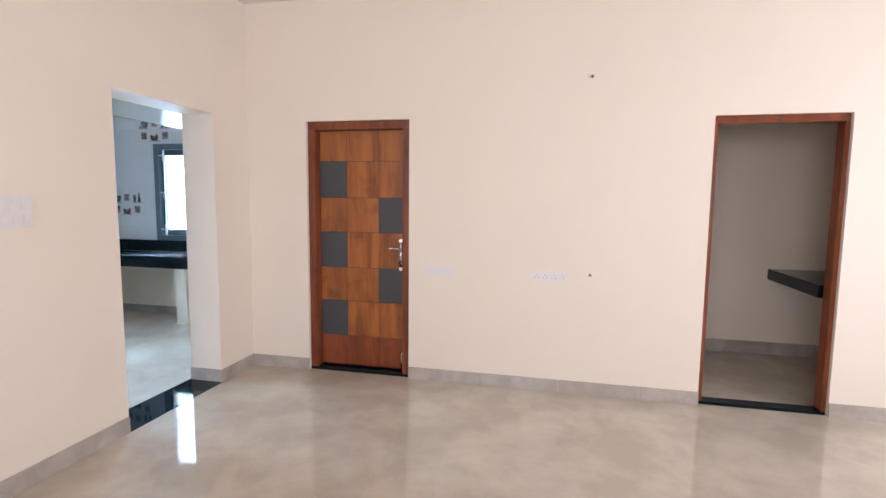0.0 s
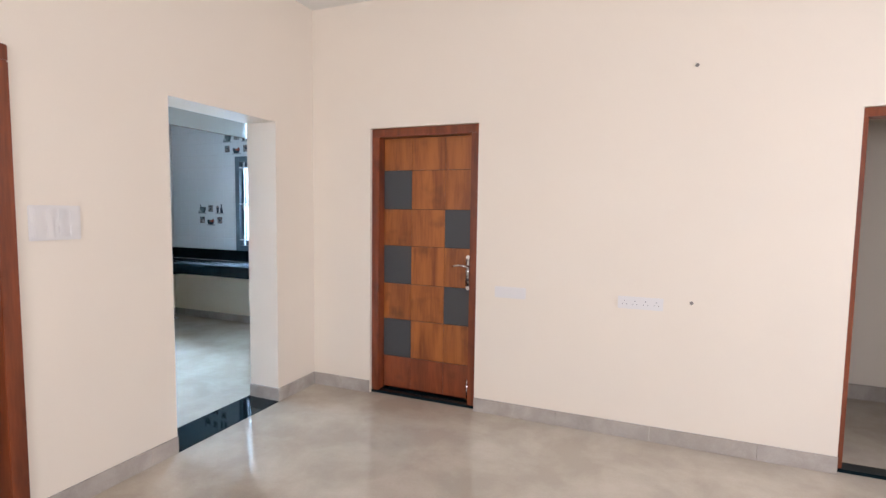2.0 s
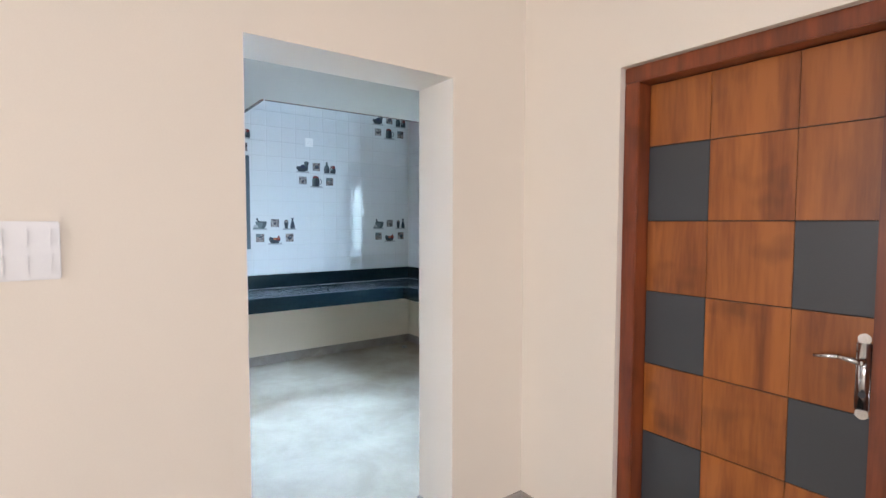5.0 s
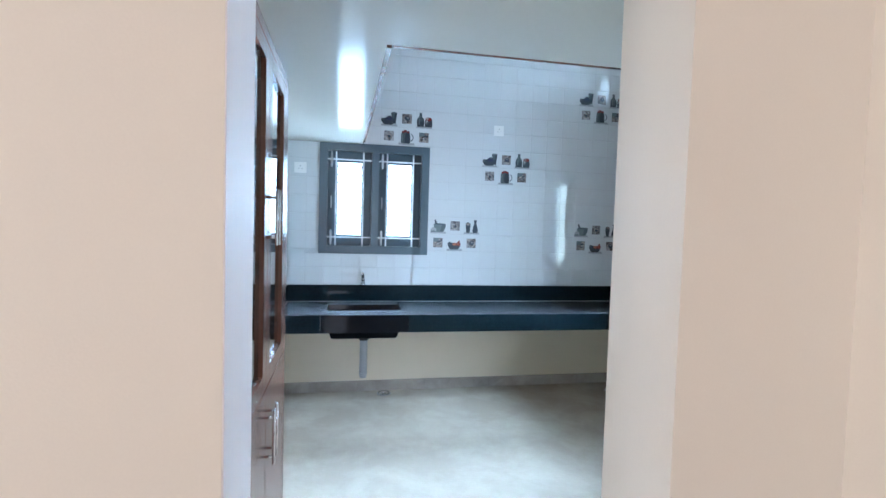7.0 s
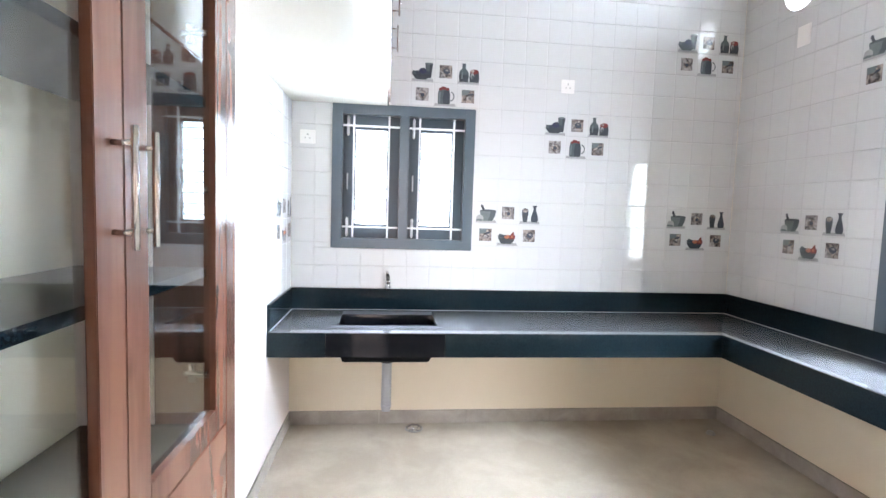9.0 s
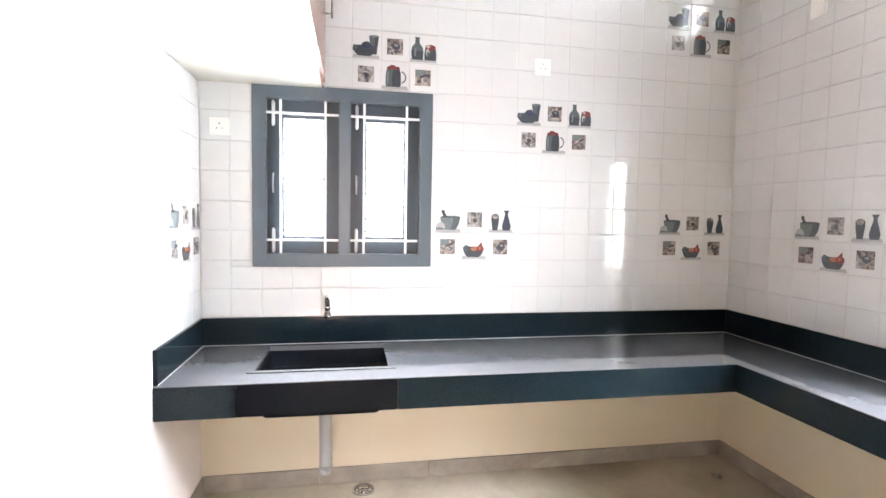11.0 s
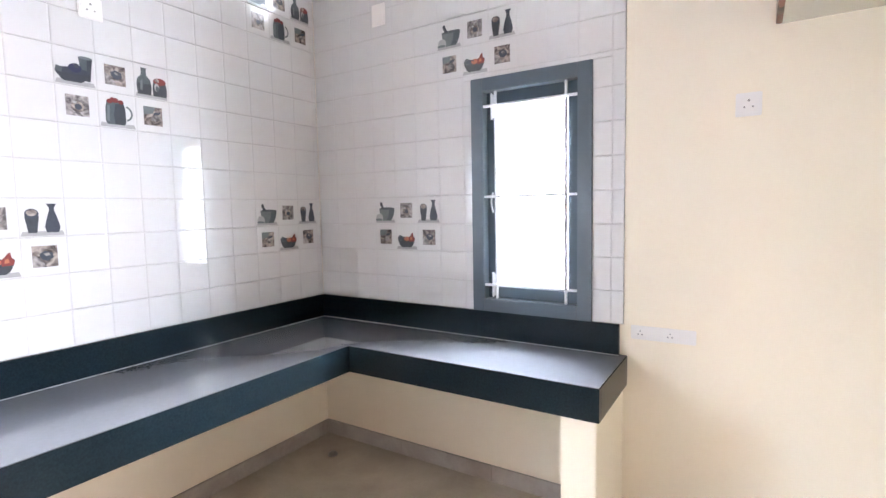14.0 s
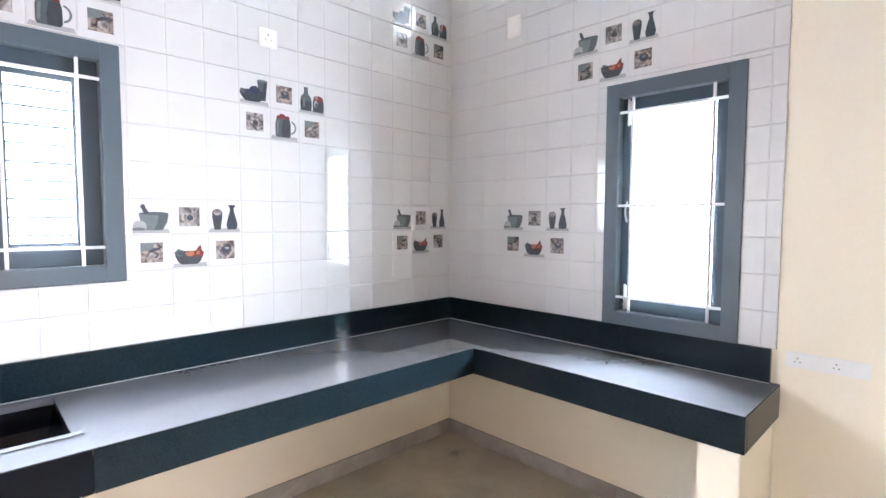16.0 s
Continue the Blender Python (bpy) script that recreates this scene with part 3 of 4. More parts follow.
part("pier", boxes((-4.012, CN + 0.024, 0, -3.872, KN, CB + 0.11), bevel=0.004), CREAM, leg)

sink = thing("kitchen_sink", "black rectangular sink set in the granite counter", "sink")
bm = bmesh.new()
BZ = 0.560
FB = 0.03
outer = []
for dz, inset in ((CT - 0.021, 0.0), (CB + 0.04, 0.012), (BZ + FB, 0.040), (BZ + 0.4 * FB, 0.046), (BZ + 0.1 * FB, 0.055), (BZ, 0.070)):
    q = inset - 0.015
    outer.append([bm.verts.new(p) for p in ((SX0 + q, SY0 + q, dz), (SX1 - q, SY0 + q, dz), (SX1 - q, SY1 - q - 0.3 * max(q, 0), dz), (SX0 + q, SY1 - q - 0.3 * max(q, 0), dz))])
inner = [[bm.verts.new(p) for p in ((SX0 + q, SY0 + q, dz), (SX1 - q, SY0 + q, dz), (SX1 - q, SY1 - q, dz), (SX0 + q, SY1 - q, dz))] for dz, q in ((BZ + 0.012, 0.075), (BZ + 0.035, 0.048), (CB + 0.04, 0.012), (CT - 0.021, 0.0))]
loops = outer + inner
for lo, hi in zip(loops, loops[1:]):
    if lo is outer[-1]:
        continue
    for k in range(4):
        bm.faces.new((lo[k], lo[(k + 1) % 4], hi[(k + 1) % 4], hi[k]))
for k in range(4):
    bm.faces.new((inner[-1][k], inner[-1][(k + 1) % 4], outer[0][(k + 1) % 4], outer[0][k]))
bm.faces.new(outer[-1])
bm.faces.new(inner[0])
bmesh.ops.recalc_face_normals(bm, faces=bm.faces)
part("basin", bm, SINKM, sink)
bm = bmesh.new()
for r in ((SX0 - 0.025, SY0 - 0.03, SX0, SY1 + 0.03), (SX1, SY0 - 0.03, SX1 + 0.03, SY1 + 0.03), (SX0, SY0 - 0.03, SX1, SY0), (SX0, SY1, SX1, SY1 + 0.03)):
    box(bm, r[0], r[1], CT + 0.0005, r[2], r[3], CT + 0.004, bevel=0.001)
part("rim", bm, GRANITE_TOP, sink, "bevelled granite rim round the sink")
bm = bmesh.new()
rod(bm, (-5.47, 3.0, BZ + 0.015), (-5.47, 3.0, BZ + 0.019), 0.045, 20)
part("waste", bm, CHROME, sink, "chrome waste grid", True)
bm = bmesh.new()
rod(bm, (-5.47, 3.005, 0.245), (-5.47, 3.005, BZ - 0.03), 0.030, 20)
rod(bm, (-5.47, 3.005, 0.232), (-5.47, 3.005, 0.248), 0.032, 20)
rod(bm, (-5.47, 3.005, 0.205), (-5.47, 3.005, 0.235), 0.026, 20, 0.031)
part("waste_pipe", bm, PVC, sink, "grey plastic waste pipe", True)
bm = bmesh.new()
rod(bm, (-5.47, 3.005, BZ - 0.034), (-5.47, 3.005, BZ + 0.004), 0.046, 12)
rod(bm, (-5.47, 3.005, BZ - 0.046), (-5.47, 3.005, BZ - 0.030), 0.036, 20)
part("waste_nut", bm, DARKP, sink, "black plastic waste nut")


def pillar_tap(x, y, z):
    t = thing("kitchen_tap", "small chrome pillar tap with a dark lever by the sink", "tap")
    bm = bmesh.new()
    rod(bm, (x, y, z), (x, y, z + 0.008), 0.030, 20)
    rod(bm, (x, y, z + 0.008), (x, y, z + 0.040), 0.020, 18, 0.015)
    rod(bm, (x, y, z + 0.040), (x, y, z + 0.056), 0.018, 18)
    rod(bm, (x, y, z + 0.030), (x + 0.045, y, z + 0.024), 0.009, 12)
    rod(bm, (x + 0.045, y, z + 0.027), (x + 0.050, y, z - 0.002), 0.010, 12)
    part("body", bm, CHROME, t, "", True)
    bm = bmesh.new()
    rod(bm, (x, y, z + 0.056), (x + 0.003, y - 0.003, z + 0.092), 0.012, 14, 0.013)
    part("lever", bm, DARKP, t, "dark tap lever", True)
    bm = bmesh.new()
    rod(bm, (x + 0.003, y - 0.003, z + 0.092), (x + 0.005, y - 0.008, z + 0.120), 0.012, 12, 0.006)
    part("cap", bm, CHROME, t, "chrome cap", True)


pillar_tap(-5.735, 3.0, 0.929)


def floor_drain(x, y, r, label):
    t = thing("floor_drain", label, "drain", "floor drains")
    bm = bmesh.new()
    rod(bm, (x, y, -0.004), (x, y, 0.006), r, 32, r * 0.95)
    part("rim", bm, DRAINM, t, "dull steel rim", True)
    bm = bmesh.new()
    for z0, z1, a, b in ((0.006, 0.013, 0.86, 0.80), (0.013, 0.019, 0.80, 0.62), (0.019, 0.022, 0.62, 0.20)):
        rod(bm, (x, y, z0), (x, y, z1), r * a, 32, r * b)
    part("cap", bm, CHROME if r > 0.05 else DRAINM, t, "domed metal cap", True)


floor_drain(-5.655, 3.195, 0.062, "round chrome floor drain under the sink")
floor_drain(-5.50, 5.213, 0.030, "small dull floor drain in the corner")


# ---- kitchen: glazed cabinet ----
def crockery_cabinet():
    """A wall niche with stone shelves, closed by a fixed frame with two glazed and two solid doors."""
    t = thing("crockery_cabinet", "dark walnut crockery cabinet with two glazed doors, shut", "cabinet")
    x0, x1, y0, y1, top = -3.925, -2.758, KS + 0.002, 2.534, LZ - 0.006
    part("side_panel", boxes((x0, y0, 0.0, x0 + 0.02, y1 - 0.001, top), bevel=0.001), CABW, t)
    part("side_panel", boxes((x1 - 0.02, y0, 0.0, x1, y1 - 0.001, top), bevel=0.001), CABW, t)
    left, right, mid, sw, zb = -2.82, -3.842, -3.318, 0.082, 0.845
    part("fixed_stile", boxes((x0, y1, 0.0, right - 0.002, y1 + 0.022, top), bevel=0.002), CABW, t)
    part("fixed_stile", boxes((left + 0.036, y1, 0.0, x1, y1 + 0.018, top), bevel=0.002), CABW, t)
    part("top_rail", boxes((right - 0.002, y1, top - 0.045, left + 0.002, y1 + 0.022, top), bevel=0.002), CABW, t)
    part("plinth", boxes((right, y1 - 0.03, 0.0, left, y1 - 0.012, 0.08)), CABW, t)
    for a, front in ((right - 0.022, y1 - 0.001), (left + 0.002, y1 - 0.045)):
        part("inner_lining", boxes((a, y0, 0.08, a + 0.02, front, top - 0.045)), CABW, t, "dark walnut lining of the niche")
    part("deck", boxes((right - 0.002, KS - 0.19, zb - 0.03, left + 0.002, y1 - 0.002, zb - 0.005)), GRANITE, t, "black granite shelf")
    for z in (1.255, 1.710):
        part("shelf", boxes((right - 0.002, KS - 0.19, z, left + 0.002, 2.50, z + 0.025), bevel=0.002), GRANITE, t, "black granite shelf")
    spans = ((right, mid - 0.0015), (mid + 0.0015, left))
    z1 = top - 0.047
    for k, (a, b) in enumerate(spans):
        d = part("glazed_door", boxes((a, y1, zb, a + sw, y1 + 0.022, z1), (b - sw, y1, zb, b, y1 + 0.022, z1), (a + sw, y1, zb, b - sw, y1 + 0.022, zb + 0.068), (a + sw, y1, z1 - 0.06, b - sw, y1 + 0.022, z1), bevel=0.0015), CABW, t)
        # Dark strip laid on the door edge in place of its shade.
        if k == 1:
            part("edge_band", boxes((b + 0.0002, y1 + 0.001, zb, b + 0.002, y1 + 0.021, z1)), EDGE_SHADE, d, "dark strip for the shaded door edge")
        pane = part("pane", boxes((a + sw - 0.008, y1 + 0.002, zb + 0.06, b - sw + 0.008, y1 + 0.007, z1 - 0.052)), GLASS, d, "clear glass pane")
        pane.visible_shadow = False
        bar_handle("handle", d, ((b - 0.035) if k == 0 else (a + 0.035), y1 + 0.022, 1.475), (0, 0, 1), (0, 1, 0), 0.20)
        face, side = (right - 0.002, 1) if k == 0 else (left + 0.002, -1)
        for z in (0.985, 1.49, 1.90):
            bm = bmesh.new()
            box(bm, face, 2.440, z - 0.007, face + side * 0.006, 2.486, z + 0.007, bevel=0.001)
            box(bm, face, 2.452, z - 0.026, face + side * 0.005, 2.474, z + 0.026, bevel=0.001)
            box(bm, face + side * 0.005, 2.455, z - 0.008, face + side * 0.017, y1 - 0.004, z + 0.008, bevel=0.002)
            rod(bm, (face + side * 0.022, y1 - 0.010, z), (face + side * 0.022, y1, z), 0.017, 14)
            part("hinge", bm, CHROME, d, "nickel concealed hinge", True)
    for k, (a, b) in enumerate(spans):
        d = part("lower_door", boxes((a, y1, 0.085, b, y1 + 0.022, zb - 0.004), bevel=0.0015), CABW, t)
        # The lower door's edge shade is a dark strip as well.
        if k == 1:
            part("edge_band", boxes((b + 0.0002, y1 + 0.001, 0.085, b + 0.002, y1 + 0.021, zb - 0.004)), EDGE_SHADE, d, "dark strip for the shaded door edge")
        bar_handle("handle", d, ((b - 0.035) if k == 0 else (a + 0.035), y1 + 0.022, 0.677), (0, 0, 1), (0, 1, 0), 0.20)

crockery_cabinet()


# ---- kitchen: windows ----
def kitchen_window(name, wall, span, lights, mid_bar, label):
    """A painted timber frame with glazed shutters, white guard bars inside and thin bars outside.
    Built in wall coordinates: x along the wall, y up, z into the room."""
    u0, u1, z0, z1 = span
    t = tagged(new(name), label, "window", kind="structure")
    w, h, f = u1 - u0, z1 - z0, 0.068
    front, back = 0.012, -0.085
    fr = bmesh.new()
    for r in ((0, 0, f, h), (w - f, 0, w, h), (f, 0, w - f, f), (f, h - f, w - f, h)):
        box(fr, r[0], r[1], back, r[2], r[3], front, bevel=0.003)
    cell = (w - 2 * f - (lights - 1) * 0.062) / lights
    for k in range(lights - 1):
        x = f + (k + 1) * cell + k * 0.062
        box(fr, x, f, back, x + 0.062, h - f, front, bevel=0.003)
    part("window_frame", fr, FRAMEP, t)
    for k in range(lights):
        a = f + k * (cell + 0.062)
        b = a + cell
        c, d = f, h - f
        s = 0.084 if lights > 1 else 0.058
        bar = 0.005 if lights > 1 else 0.003
        sh = bmesh.new()
        for r in ((a, c, a + s, d), (b - s, c, b, d), (a + s, c, b - s, c + s + 0.008), (a + s, d - s - 0.008, b - s, d)):
            box(sh, r[0], r[1], -0.070, r[2], r[3], -0.038, bevel=0.002)
        leaf = part("shutter", sh, SASHP, t, "slate glazed shutter, its recess shade in the paint")
        pane = part("pane", boxes((a + s - 0.006, c + s, -0.058, b - s + 0.006, d - s, -0.053)), GLASS, leaf, "clear glass pane")
        pane.visible_shadow = False
        # white guard bars crossing near the corners
        ux, uz = 0.070 if lights > 1 else 0.06, 0.072
        for x in (a + ux, b - ux):
            part("guard_bar", boxes((x - 0.006, c, -0.020, x + 0.006, d, -0.008), bevel=0.001), WHITEM, t, "white square guard bar")
        levels = [c + uz, d - uz] + ([(c + d) / 2] if mid_bar else [])
        for z in levels:
            part("guard_bar", boxes((a, z - 0.006, -0.008, b, z + 0.006, 0.004), bevel=0.001), WHITEM, t, "white square guard bar")
        for i in range(9 if lights > 1 else 10):
            z = c + s + (i + 0.5) * (d - c - 2 * s) / (9 if lights > 1 else 10)
            rb = bmesh.new()
            box(rb, a + 0.01, z - bar, -0.125, b - 0.01, z + bar, -0.117)
            part("outer_bar", rb, FRAMEP, t, "thin grey outer bar")
        for z in (c + 0.07, d - 0.07):
            bo = bmesh.new()
            box(bo, a + 0.022, z - 0.058, -0.038, a + 0.040, z + 0.058, -0.033, bevel=0.001)
            rod(bo, (a + 0.031, z - 0.065, -0.029), (a + 0.031, z + 0.065, -0.029), 0.0055, 8)
            part("tower_bolt", bo, WHITEM, leaf, "pale steel tower bolt", True)
        hd = bmesh.new()
        zc = (c + d) / 2 - 0.03
        pts = [(a + 0.03, zc - 0.05 + 0.1 * i / 6, -0.037 + 0.02 * math.sin(math.pi * i / 6)) for i in range(7)]
        for p0, p1 in zip(pts, pts[1:]):
            rod(hd, p0, p1, 0.005, 8)
        part("pull_handle", hd, PALEM, leaf, "chrome pull handle", True)
    t.matrix_world = local(wall, u0, z0)
    return t


kitchen_window("window_1", "west", W1, 2, False, "slate-grey painted window with two glazed shutters and white bars")
kitchen_window("window_2", "north", W2, 1, True, "tall slate-grey painted window with white guard bars")

# the vent hole
vent = tagged(new("vent_hole"), "round open ventilation hole through the tiled wall", "vent", kind="structure")
bm = bmesh.new()
q, seg = 0.15, 48
ring = []
for i in range(seg):
    a = 2 * math.pi * i / seg
    cx, cz = math.cos(a), math.sin(a)
    m = q / max(abs(cx), abs(cz))
    ring.append([bm.verts.new(p) for p in ((cx * m, cz * m, 0), (cx * VENT[2], cz * VENT[2], 0), (cx * VENT[2], cz * VENT[2], -0.238), (cx * m, cz * m, -0.238))])
for i in range(seg):
    a, b = ring[i], ring[(i + 1) % seg]
    for k in range(4):
        bm.faces.new((a[k], b[k], b[(k + 1) % 4], a[(k + 1) % 4]))
bmesh.ops.recalc_face_normals(bm, faces=bm.faces)
part("sleeve", bm, GLAZE, vent)
vent.matrix_world = local("north", VENT[0], VENT[1])


# ---- kitchen: wall tiles ----
TU, TZ = 0.4545, 0.3030
PITCH = TU / 3


def cut(rect, hole):
    """What is left of a rectangle (u0, u1, z0, z1) outside a hole, as rectangles."""
    a, b, c, d = rect
    e, f, g, h = hole
    if b <= e or a >= f or d <= g or c >= h:
        return [rect]
    out = []
    if c < g:
        out.append((a, b, c, g))
    if d > h:
        out.append((a, b, h, d))
    c2, d2 = max(c, g), min(d, h)
    if a < e:
        out.append((a, e, c2, d2))
    if b > f:
        out.append((f, b, c2, d2))
    return out


def tile_mesh(rects, thick=0.008):
    """Raised cushion-edged squares on a thin ceramic body, as one tile: shallow glazed grooves upright, open grout level."""
    verts, faces = [], []
    for a, b, c, d in rects:
        if b - a < 0.006 or d - c < 0.006:
            continue
        ex, ez = min(0.0060, (b - a) / 4), min(0.0035, (d - c) / 4)
        g = 0.0014
        i = len(verts)
        for dx, dz, z in ((0.0, g, 0.001), (0.0, g, thick - 0.0017), (0.35 * ex, g + 0.35 * ez, thick - 0.0006), (ex, g + ez, thick)):
            verts += [(a + dx, c + dz, z), (b - dx, c + dz, z), (b - dx, d - dz, z), (a + dx, d - dz, z)]
        for lvl in (0, 4, 8):
            for k in range(4):
                faces.append((i + lvl + k, i + lvl + (k + 1) % 4, i + lvl + 4 + (k + 1) % 4, i + lvl + 4 + k))
        faces.append((i + 12, i + 13, i + 14, i + 15))
    me = bpy.data.meshes.new("tile")
    me.from_pydata(verts, [], faces)
    me.materials.append(GLAZE)
    return me


def poly(bm, pts, mat, lift=0.0):
    f = bm.faces.new([bm.verts.new((x, y, lift)) for x, y in pts])
    f.material_index = mat
    if f.normal.z < 0:
        f.normal_flip()
    f.normal_update()
    if f.normal.z < 0:
        f.normal_flip()


def turned(bm, cx, base, profile, mat, lift=0.0):
    """The outline of a pot: half widths and heights, mirrored about cx."""
    right = [(cx + w, base + h) for w, h in profile]
    left = [(cx - w, base + h) for w, h in reversed(profile)]
    poly(bm, right + left, mat, lift)


def disc(bm, cx, cy, rx, ry, mat, lift=0.0, k=16):
    poly(bm, [(cx + rx * math.cos(2 * math.pi * i / k), cy + ry * math.sin(2 * math.pi * i / k)) for i in range(k)], mat, lift)


INKS_ALL = [INK, INKB, INKG, INKR, INKO, INKS, PHOTO, PHOTOG, INKD, INKN]
motif_meshes = {}


def motif(kind):
    """One printed square, 0.1515 m wide, with its middle at 0,0; flat prints laid over one another."""
    if kind in motif_meshes:
        return motif_meshes[kind]
    bm = bmesh.new()
    s = 0.0005
    ground = -0.058
    if kind in ("photo_a", "photo_b", "photo_c"):
        q = 0.042
        poly(bm, [(-q, -q), (q, -q), (q, q), (-q, q)], 7 if kind == "photo_b" else 6)
        if kind == "photo_b":
            disc(bm, 0.0, -0.004, 0.024, 0.022, 6, s)
            disc(bm, 0.002, -0.005, 0.013, 0.012, 1, 2 * s)
            disc(bm, -0.010, 0.012, 0.007, 0.005, 5, 3 * s)
        elif kind == "photo_a":
            poly(bm, [(-q, -q), (0.004, -q), (-0.016, -0.008), (-q, 0.008)], 7, s)
            poly(bm, [(-0.020, 0.010), (0.000, 0.022), (0.024, 0.014), (0.028, -0.006), (0.006, -0.018), (-0.012, -0.010)], 1, 2 * s)
            poly(bm, [(-0.006, 0.012), (0.012, 0.014), (0.018, 0.004), (0.002, 0.002)], 7, 3 * s)
        else:
            poly(bm, [(-q, 0.005), (0.0, 0.012), (0.012, q), (-q, q)], 2, s)
            poly(bm, [(-0.012, -0.020), (0.018, -0.024), (0.030, -0.004), (0.010, 0.006), (-0.010, -0.004)], 7, 2 * s)
            poly(bm, [(-0.002, 0.002), (0.028, 0.010), (0.034, 0.022), (0.006, 0.018)], 1, 3 * s)
    else:
        poly(bm, [(-0.072, ground - 0.012), (0.072, ground - 0.012), (0.066, ground + 0.006), (-0.066, ground + 0.006)], 5)
        if kind == "mortar":
            turned(bm, 0.012, ground, [(0.030, 0), (0.038, 0.010), (0.050, 0.034), (0.056, 0.066), (0.055, 0.072)], 2, s)
            poly(bm, [(0.010, ground + 0.002), (0.042, ground + 0.004), (0.060, ground + 0.036), (0.067, ground + 0.071), (0.030, ground + 0.071), (0.024, ground + 0.03)], 8, 2 * s)
            disc(bm, 0.012, ground + 0.071, 0.055, 0.007, 8, 2.5 * s)
            poly(bm, [(-0.024, ground + 0.070), (-0.006, ground + 0.072), (-0.018, ground + 0.094), (-0.022, ground + 0.108), (-0.034, ground + 0.110), (-0.038, ground + 0.098)], 0, 3 * s)
            turned(bm, -0.042, ground, [(0.020, 0), (0.026, 0.014), (0.022, 0.030), (0.012, 0.040)], 5, 3 * s)
            turned(bm, -0.046, ground, [(0.022, 0), (0.024, 0.009), (0.006, 0.013)], 2, 4 * s)
        elif kind == "cup_vase":
            turned(bm, -0.033, ground, [(0.014, 0), (0.017, 0.02), (0.023, 0.062), (0.021, 0.07)], 0, s)
            disc(bm, -0.033, ground + 0.074, 0.023, 0.020, 1, 2 * s)
            disc(bm, -0.033, ground + 0.078, 0.017, 0.013, 6, 3 * s)
            turned(bm, 0.033, ground, [(0.020, 0), (0.026, 0.022), (0.018, 0.055), (0.009, 0.085), (0.009, 0.098), (0.017, 0.113)], 1, s)
        elif kind == "red_bowl":
            turned(bm, -0.004, ground, [(0.032, 0), (0.046, 0.012), (0.057, 0.036), (0.060, 0.054), (0.057, 0.058)], 0, s)
            poly(bm, [(-0.066, ground + 0.052), (-0.050, ground + 0.070), (-0.026, ground + 0.060), (-0.026, ground + 0.040), (-0.050, ground + 0.036)], 8, 2 * s)
            disc(bm, -0.004, ground + 0.050, 0.052, 0.010, 1, 2.5 * s)
            disc(bm, -0.002, ground + 0.048, 0.019, 0.013, 4, 3 * s)
            disc(bm, -0.010, ground + 0.054, 0.006, 0.004, 6, 3.5 * s)
            poly(bm, [(0.016, ground + 0.032), (0.052, ground + 0.034), (0.056, ground + 0.050), (0.046, ground + 0.064), (0.044, ground + 0.084), (0.034, ground + 0.078), (0.026, ground + 0.066), (0.014, ground + 0.054)], 3, 4 * s)
            poly(bm, [(0.024, ground + 0.042), (0.040, ground + 0.044), (0.036, ground + 0.060), (0.026, ground + 0.056)], 4, 5 * s)
        elif kind == "bowl_cup":
            turned(bm, 0.040, ground + 0.010, [(0.015, 0), (0.020, 0.05), (0.026, 0.092), (0.025, 0.096)], 8, s)
            poly(bm, [(0.040, ground + 0.012), (0.054, ground + 0.012), (0.065, ground + 0.098), (0.046, ground + 0.098)], 0, 1.5 * s)
            disc(bm, 0.040, ground + 0.104, 0.025, 0.006, 2, 2 * s)
            turned(bm, -0.010, ground, [(0.030, 0), (0.042, 0.008), (0.058, 0.028), (0.062, 0.040)], 0, 2 * s)
            disc(bm, -0.006, ground + 0.044, 0.062, 0.013, 1, 3 * s)
            poly(bm, [(-0.070, ground + 0.036), (-0.048, ground + 0.030), (-0.044, ground + 0.052), (-0.066, ground + 0.056)], 8, 3.5 * s)
            disc(bm, 0.0, ground + 0.056, 0.024, 0.018, 9, 4 * s)
            disc(bm, 0.006, ground + 0.066, 0.010, 0.010, 1, 5 * s)
        elif kind == "bottle_pot":
            turned(bm, -0.032, ground, [(0.028, 0), (0.033, 0.045), (0.028, 0.068), (0.012, 0.086), (0.011, 0.110), (0.014, 0.118)], 8, s)
            turned(bm, -0.032, ground, [(0.029, 0), (0.033, 0.036), (0.026, 0.050), (0.004, 0.046)], 0, 2 * s)
            poly(bm, [(-0.050, ground + 0.020), (-0.040, ground + 0.016), (-0.038, ground + 0.066), (-0.048, ground + 0.058)], 2, 3 * s)
            turned(bm, 0.038, ground, [(0.031, 0), (0.033, 0.035), (0.029, 0.062)], 0, s)
            disc(bm, 0.038, ground + 0.068, 0.029, 0.016, 3, 2 * s)
            disc(bm, 0.026, ground + 0.072, 0.011, 0.009, 6, 3 * s)
            disc(bm, 0.024, ground + 0.040, 0.011, 0.019, 5, 3 * s)
            disc(bm, 0.026, ground + 0.034, 0.008, 0.013, 8, 4 * s)
        elif kind == "mug":
            turned(bm, -0.008, ground, [(0.034, 0), (0.041, 0.012), (0.040, 0.070), (0.034, 0.092), (0.036, 0.096)], 8, s)
            poly(bm, [(-0.012, ground + 0.001), (0.026, ground + 0.002), (0.032, ground + 0.014), (0.031, ground + 0.070), (0.025, ground + 0.092), (-0.008, ground + 0.088), (-0.016, ground + 0.04)], 0, 2 * s)
            poly(bm, [(-0.044, ground + 0.016), (-0.034, ground + 0.010), (-0.030, ground + 0.080), (-0.040, ground + 0.078)], 2, 2 * s)
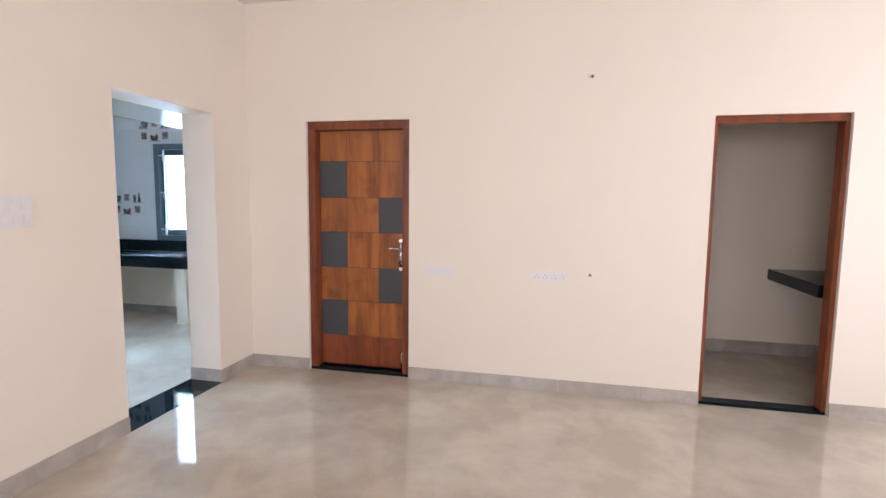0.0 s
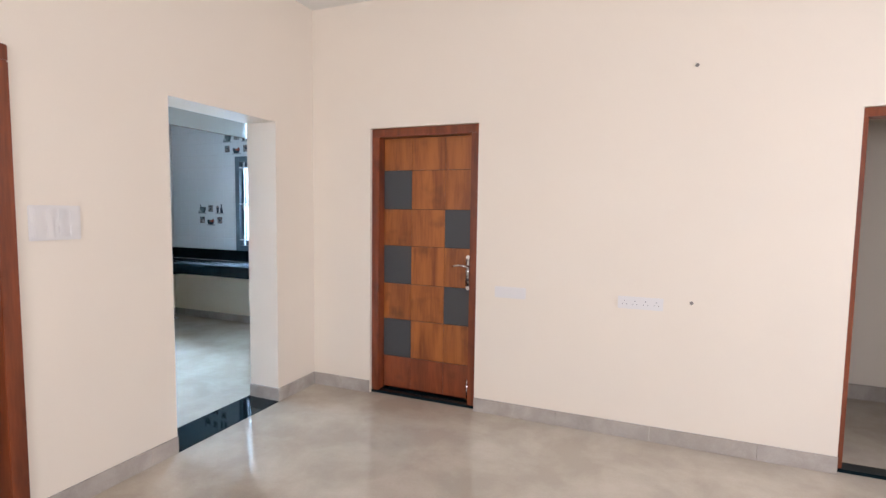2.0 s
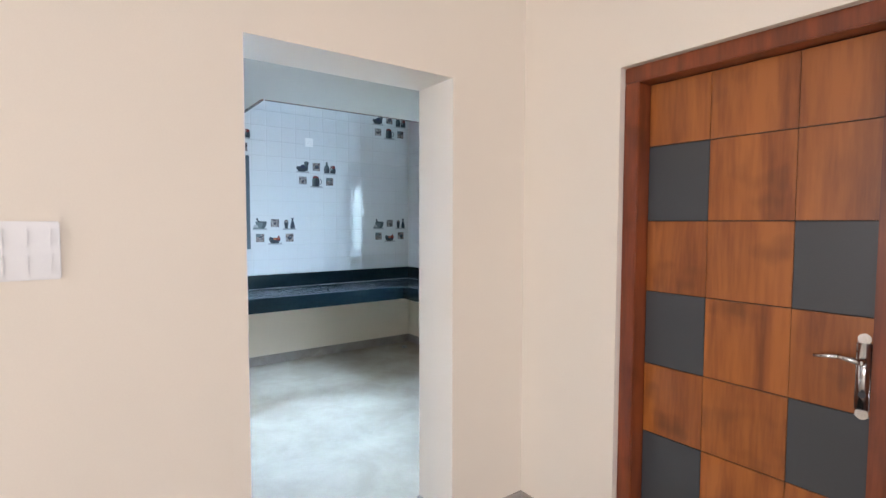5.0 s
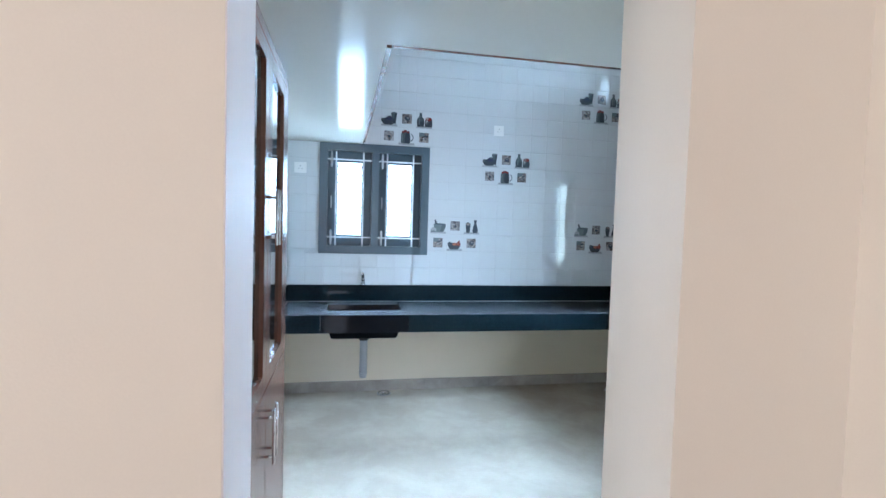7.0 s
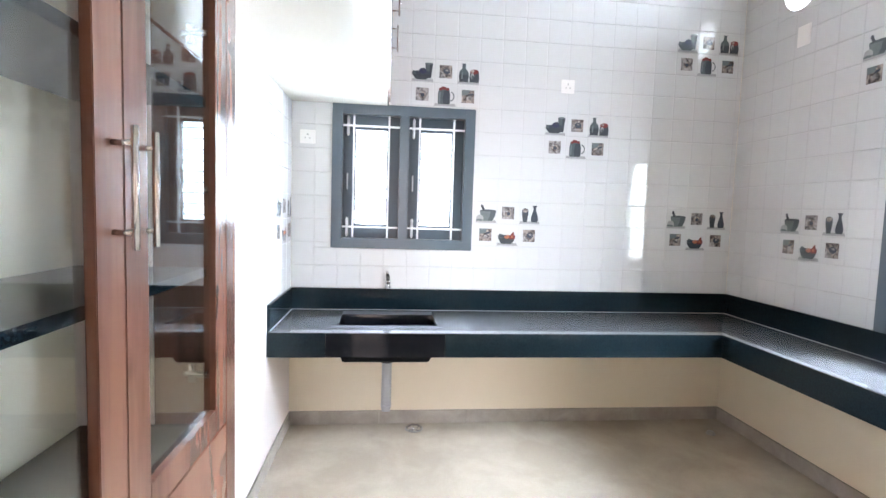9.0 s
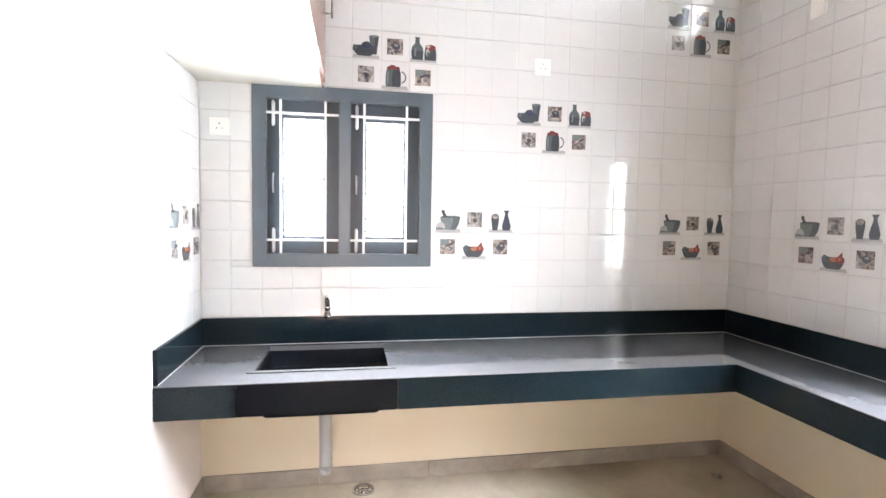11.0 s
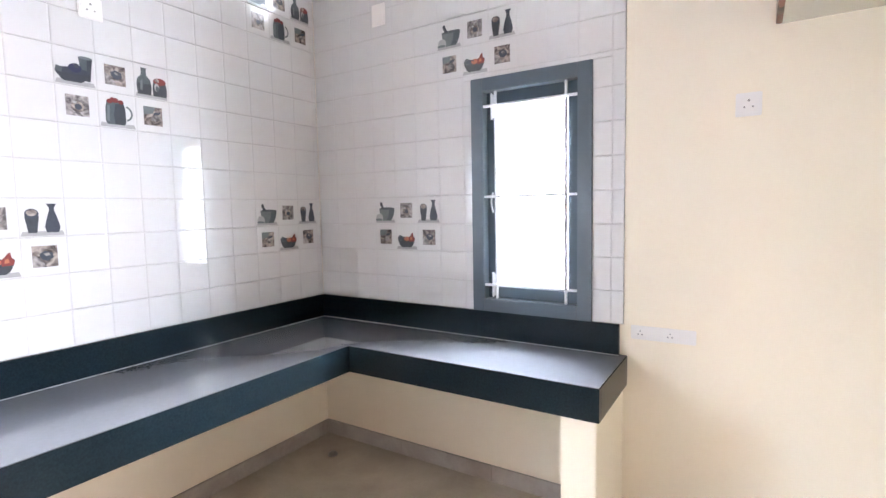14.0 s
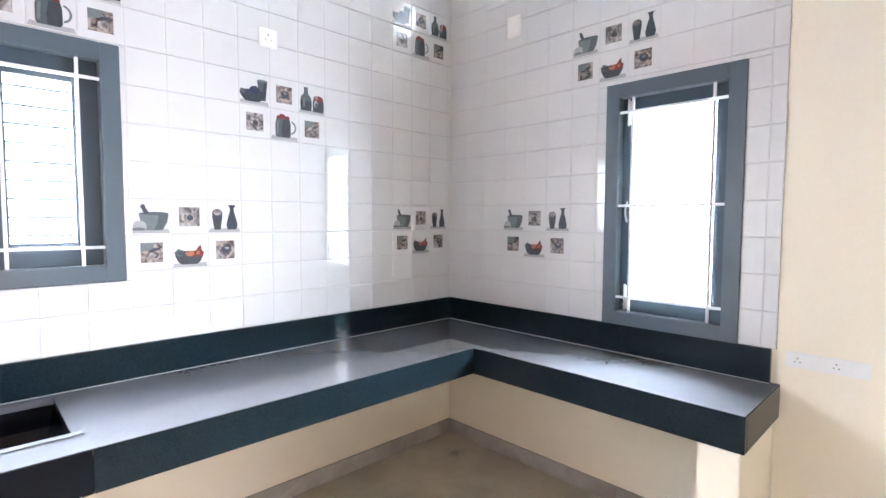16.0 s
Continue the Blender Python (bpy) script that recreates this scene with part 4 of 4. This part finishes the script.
            for px, py, r in ((-0.030, 0.097, 0.012), (-0.008, 0.103, 0.014), (0.014, 0.098, 0.012), (-0.018, 0.108, 0.009)):
                disc(bm, px, ground + py, r, r * 0.8, 3, 3 * s, 10)
            arc = [(0.030 + 0.032 * math.cos(b), ground + 0.052 + 0.034 * math.sin(b)) for b in [(-1.35 + 2.7 * i / 9) for i in range(10)]]
            arc2 = [(0.030 + 0.024 * math.cos(b), ground + 0.052 + 0.026 * math.sin(b)) for b in [(1.35 - 2.7 * i / 9) for i in range(10)]]
            poly(bm, arc + arc2, 2, 2 * s)
    me = bpy.data.meshes.new("printed_" + kind)
    bm.to_mesh(me)
    bm.free()
    for m in INKS_ALL:
        me.materials.append(m)
    motif_meshes[kind] = me
    return me


DECOR = {1: ("bowl_cup", "photo_a", "bottle_pot", "photo_b", "mug", "photo_c"),
         2: ("mortar", "photo_b", "cup_vase", "photo_c", "red_bowl", "photo_a")}


def tiled(wall, name, u_start, u_end, origin, z0, z1, holes, decor):
    """Tiles from u_start to u_end (viewer's left to right), laid from origin; decor: {(column, row): pattern}."""
    face = local(wall, 0, 0)
    face.translation -= face.to_3x3() @ Vector((0, 0, 0.008))
    owner = tagged(new(name), "white glazed wall tiles with printed pottery motifs", "wall tiles", kind="structure")
    gb = bmesh.new()
    pieces = [(u_start, u_end, z0, z1)]
    for h in holes:
        pieces = [q for r in pieces for q in cut(r, h)]
    for a, b, c, d in pieces:
        box(gb, a, c, 0.0002, b, d, 0.0042)
    grout = part("grout_bed", gb, GROUT, owner, "pale grey grout between the tiles")
    grout.matrix_basis = face
    first = math.floor((u_start - origin) / TU)
    last = math.ceil((u_end - origin) / TU)
    for col in range(first, last):
        for row in range(math.ceil((z1 - z0) / TZ)):
            squares = []
            for i in range(3):
                for j in range(2):
                    r = (origin + col * TU + i * PITCH, origin + col * TU + (i + 1) * PITCH, z0 + row * TZ + j * TZ / 2, z0 + row * TZ + (j + 1) * TZ / 2)
                    r = (max(r[0], u_start), min(r[1], u_end), r[2], min(r[3], z1))
                    if r[1] - r[0] < 0.004 or r[3] - r[2] < 0.004:
                        continue
                    rest = [r]
                    for h in holes:
                        rest = [q for p in rest for q in cut(p, h)]
                    squares += rest
            if not squares:
                continue
            ob = new("tile", tile_mesh(squares))
            ob.parent = owner
            ob.matrix_basis = face
            kind = decor.get((col, row))
            if kind:
                tagged(ob, "white tile printed with pots and small photographs")
                for k, m in enumerate(DECOR[kind]):
                    u = origin + col * TU + (k % 3 + 0.5) * PITCH
                    if not u_start + 0.05 < u < u_end - 0.05:
                        continue
                    pr = new("printed_motif", motif(m))
                    pr.parent = ob
                    pr.matrix_basis = Matrix.Translation((u, z0 + row * TZ + (1.5 - k // 3) * TZ / 2, 0.0086))
    return owner


VH = (VENT[0] - 0.15, VENT[0] + 0.15, VENT[1] - 0.15, VENT[1] + 0.15)
tiled("west", "wall_tiles_west", KS + 0.008, KN - 0.008, 3.572, 0.929, CEILZ, [W1], {(0, 1): 2, (1, 3): 1, (-1, 4): 1, (3, 1): 2, (3, 5): 1})
tiled("north", "wall_tiles_north", KW + 0.008, -3.872, KW + 0.008, 0.929, CEILZ, [W2, VH], {(1, 1): 2, (2, 4): 2})
tiled("south", "wall_tiles_south", 5.105, 5.745, 5.745 - 2 * TU, 0.929, LZ, [], {(1, 1): 2})


# ---- origins: every thing's Empty stands at the middle of its base ----
bpy.context.view_layer.update()
for ob in [o for o in scene.objects if o.type == "EMPTY" and o.parent is None and o.matrix_world == Matrix()]:
    corners = np.array([c.matrix_world @ Vector(v) for c in ob.children_recursive if c.type == "MESH" for v in c.bound_box])
    low, high = corners.min(0), corners.max(0)
    base = Vector(((low[0] + high[0]) / 2, (low[1] + high[1]) / 2, low[2]))
    for child in ob.children:
        child.location -= base
    ob.location = base
